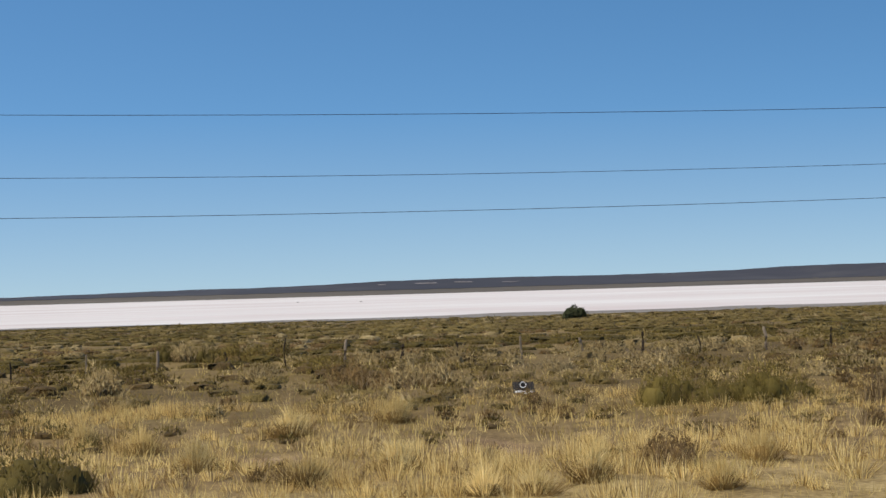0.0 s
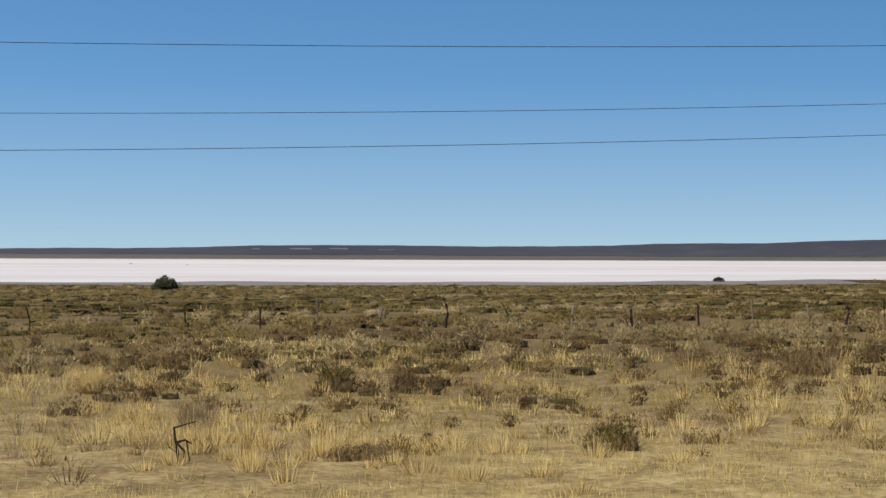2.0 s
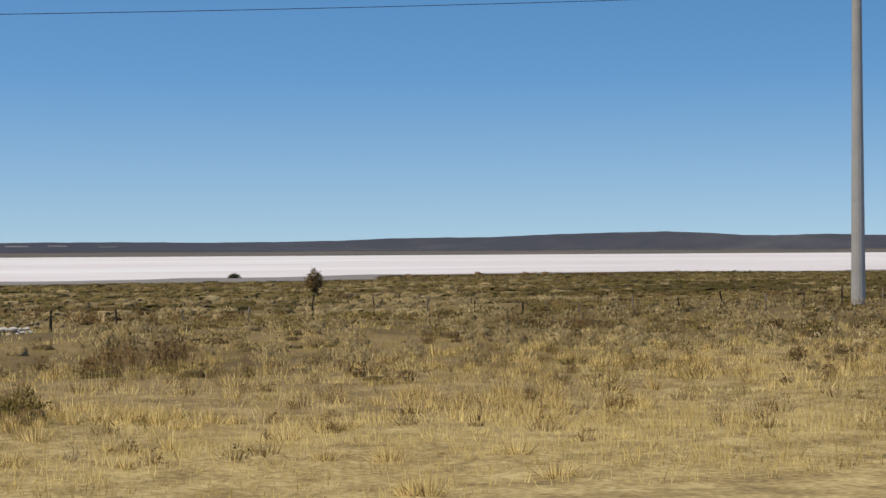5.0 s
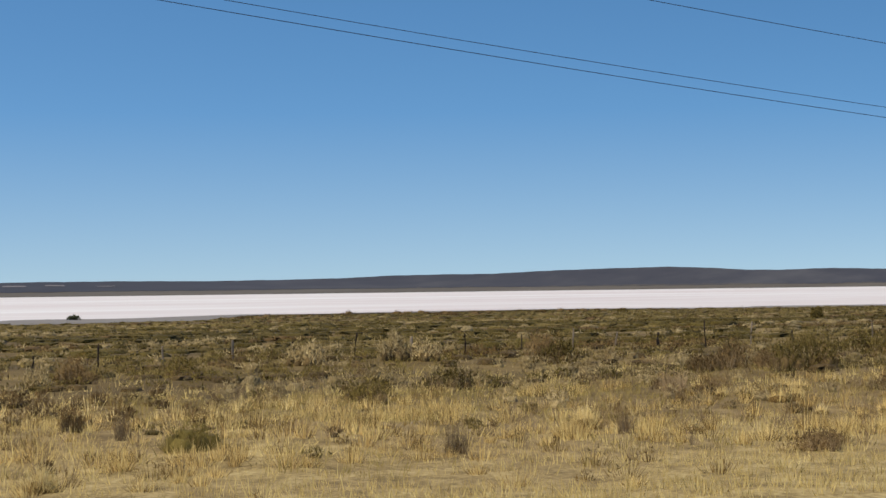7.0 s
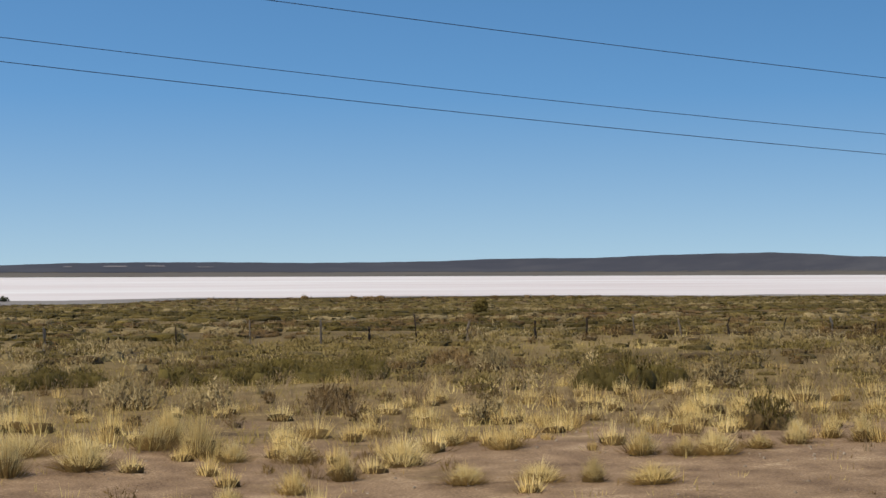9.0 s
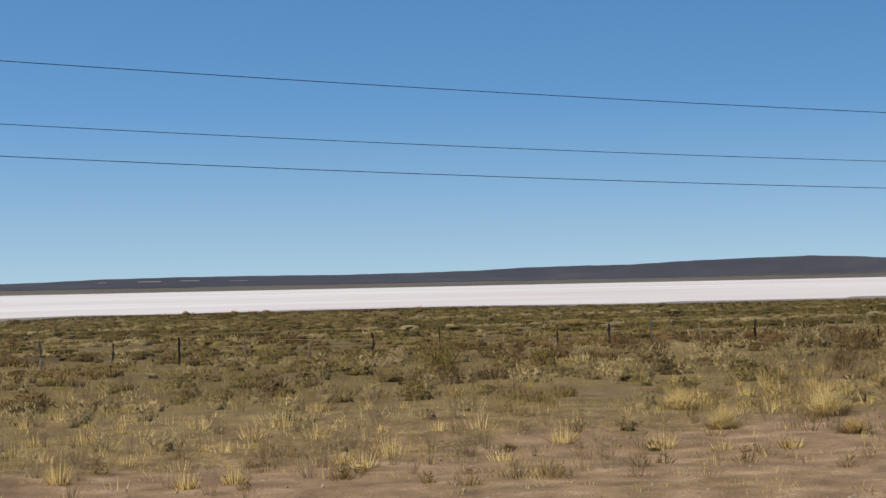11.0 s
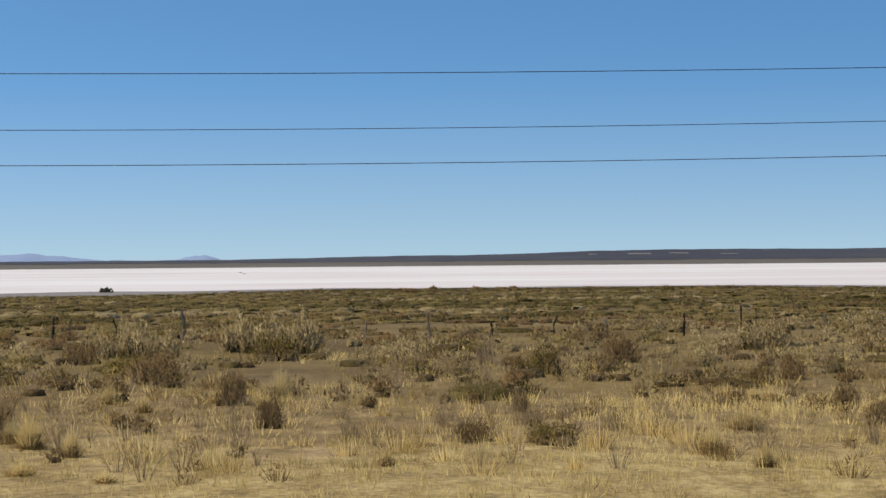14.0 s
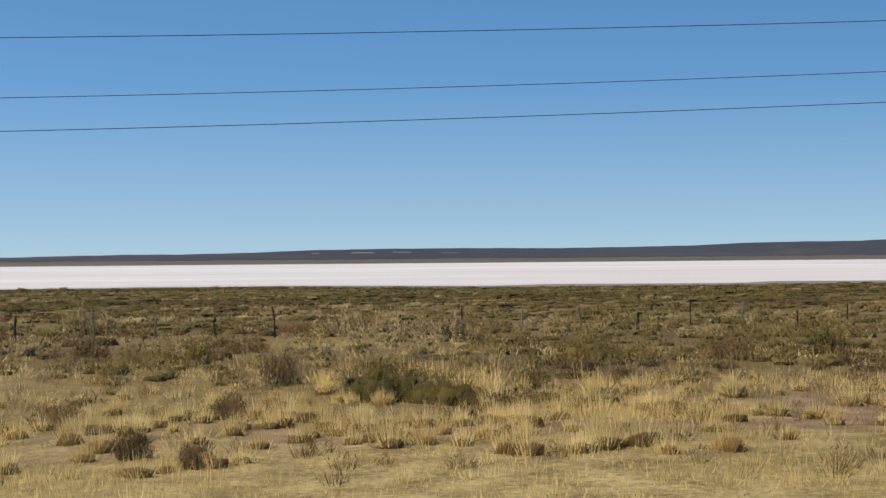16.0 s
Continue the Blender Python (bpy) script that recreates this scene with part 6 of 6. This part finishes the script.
# ---------- small things on the verge ----------
LITTER = ((48.0, 19.1, 0.12), (218.3, 34.7, 0.28), (385.1, 32.8, 0.2), (236.1, 21.9, 0.12), (322.6, 22.4, 0.09), (249.8, 20.4, 0.1))
STICK, DRIFT = (56.98, 20.4), (315.5, 24.6)


def bm_mesh(name, bm, material):
    bmesh.ops.recalc_face_normals(bm, faces=bm.faces)
    me = bpy.data.meshes.new(name)
    bm.to_mesh(me)
    bm.free()
    me.materials.append(material)
    return me


def bent_plate(name, w, h, thick, bend, material, lift=0.0, wide=12, tall=6):
    """A stiff sheet, w by h, curling towards its upper edge; lift sets a flat mark just proud of it."""
    bm = bmesh.new()
    def at(u, v, off):
        return bm.verts.new((u, -off - lift + bend * (v / 0.4) ** 2 + 0.03 * math.sin(u * 9), v))
    sides = []
    for off in (0.0, thick):
        sides.append([[at(w * (i / wide - 0.5), h * j / tall, off) for i in range(wide + 1)] for j in range(tall + 1)])
    for rows in sides:
        for j in range(tall):
            for i in range(wide):
                bm.faces.new((rows[j][i], rows[j][i + 1], rows[j + 1][i + 1], rows[j + 1][i]))
    loop = lambda g: [g[0][i] for i in range(wide + 1)] + [g[j][wide] for j in range(1, tall + 1)] + [g[tall][i] for i in range(wide - 1, -1, -1)] + [g[j][0] for j in range(tall - 1, 0, -1)]
    a, b = loop(sides[0]), loop(sides[1])
    for k in range(len(a)):
        bm.faces.new((a[k], a[(k + 1) % len(a)], b[(k + 1) % len(a)], b[k]))
    return bm_mesh(name, bm, material)


def ring_mesh(name, radius, width, material):
    bm = bmesh.new()
    n = 20
    rows = []
    for rr, d in ((radius, 0), (radius - width, 0), (radius - width, 0.006), (radius, 0.006)):
        rows.append([bm.verts.new((math.cos(2 * math.pi * k / n) * rr, -d, math.sin(2 * math.pi * k / n) * rr)) for k in range(n)])
    for a in range(4):
        for k in range(n):
            bm.faces.new((rows[a][k], rows[a][(k + 1) % n], rows[(a + 1) % 4][(k + 1) % n], rows[(a + 1) % 4][k]))
    return bm_mesh(name, bm, material)


# a lost mud flap, propped in the grass
flap = tagged(new("mud_flap"), "black rubber mud flap with worn white markings in dry grass", "mud flap")
flap.location = (10.87, 38.30, float(ground_z(10.87, 38.30)) + 0.04)
flap.rotation_euler = (math.radians(-22), 0, math.radians(-8))
part("sheet", bent_plate("sheet", 0.56, 0.30, 0.012, 0.05, M_RUBBER), flap)
emblem = part("emblem", ring_mesh("emblem", 0.085, 0.02, M_WHITE), flap, "round white painted emblem")
emblem.location = (-0.02, -0.035, 0.205)
part("marking", bent_plate("marking", 0.50, 0.055, 0.004, 0.05, M_WHITE, 0.016), flap, "worn white painted bar")
low_bar = part("marking", bent_plate("marking", 0.24, 0.04, 0.004, 0.05, M_WHITE, 0.016, 6, 3), flap, "worn white painted bar")
low_bar.location = (0.1, 0, -0.055)


def lump(name, size, material, seed, rough=0.25, flat=0.7):
    """A stone or crumpled thing: a sphere pushed out of shape."""
    gen = np.random.default_rng(seed)
    bm = bmesh.new()
    bmesh.ops.create_icosphere(bm, subdivisions=2, radius=size / 2)
    k = gen.uniform(2, 5, (3, 3)) / size
    for v in bm.verts:
        s = 1 + rough * sum(math.sin(float(k[j] @ np.array(v.co)) + j * 2) for j in range(3)) / 2
        v.co = (v.co.x * s, v.co.y * s, v.co.z * s * flat)
    return bm_mesh(name, bm, material)


def lay(ob, x, y, up=0.0, turn=0.0):
    ob.location = (x, y, float(ground_z(x, y)) + up)
    ob.rotation_euler = (0, 0, turn)
    return ob


bag = tagged(new("plastic_bag", lump("plastic_bag", 0.62, M_BAG, 3, 0.45, 0.6)), "crumpled dark blue plastic bag caught in scrub", "bag")
lay(bag, 37.3, 46.2, 0.34)
stone_meshes = [lump("white_stone", 1.0, M_STONE, 10 + k, 0.3, 0.65) for k in range(4)]
for k in range(26):
    size, layer = rng.uniform(0.14, 0.28), k // 13
    ob = tagged(new("white_stone", stone_meshes[k % 4]), "pale rough stone heaped by the old fence", "stone", group="stones by the fence")
    ob.scale = (size * 1.2, size, size)
    lay(ob, 148.9 + rng.uniform(-1, 1) * (0.75 - 0.22 * layer), 56.2 + rng.uniform(-0.4, 0.4) * (1 - 0.3 * layer), size * 0.25 + 0.15 * layer, rng.uniform(0, 6))
for x, y, size in LITTER:
    ob = tagged(new("litter_scrap", stone_meshes[int(x) % 4]), "small white scrap of litter among dry grass", "litter")
    ob.scale = (size, size * 0.8, size * 0.5)
    lay(ob, x, y, size * 0.15, x)
for x, y, w, h in ((283.6, 1431, 2.6, 1.0), (298.8, 1250, 2.4, 0.9)):
    ob = tagged(new("salt_mound", lump("salt_mound", 1.0, M_MUD, int(x), 0.2, 0.8)), "small dark mound standing out on the salt", "mound")
    ob.scale = (w, w * 0.6, h)
    ob.location = (x, y, SALT_Z + h * 0.2)


def branchy(name, x, y, limbs, label, material, turn=0.0):
    ob = tagged(new(name, stem_mesh(name, limbs, material, 6)), label, "branch")
    return lay(ob, x, y, 0.0, turn)


branchy("dead_branch", *STICK, [[((0, 0, -0.05), 0.024), ((-0.02, 0, 0.16), 0.022), ((-0.05, 0, 0.33), 0.018), ((-0.06, 0, 0.46), 0.014)], [((-0.06, 0, 0.45), 0.013), ((0.05, 0, 0.48), 0.010), ((0.25, 0.02, 0.53), 0.004)],
        [((-0.04, 0, 0.26), 0.018), ((0.08, 0, 0.29), 0.015), ((0.17, 0.03, 0.24), 0.008)], [((0.08, 0, -0.05), 0.02), ((0.07, 0, 0.15), 0.018), ((-0.03, 0, 0.26), 0.018)], [((0.15, 0.02, -0.05), 0.013), ((0.12, 0, 0.16), 0.013), ((0.1, 0, 0.29), 0.01)],
        [((0.02, 0, 0.1), 0.012), ((-0.12, 0.02, 0.2), 0.008), ((-0.2, 0.03, 0.17), 0.004)]],
        "dark crooked dead branch standing in dry grass", M_WOOD)
branchy("driftwood", *DRIFT, [[((-0.46, 0, 0.03), 0.012), ((-0.2, 0.03, 0.05), 0.024), ((0.05, 0, 0.045), 0.028), ((0.42, 0.06, 0.09), 0.012)], [((-0.1, 0.02, 0.05), 0.018), ((0.05, 0.12, 0.1), 0.012), ((0.22, 0.16, 0.14), 0.006)]],
        "bleached fallen branch lying on bare sand", M_PALEWOOD)
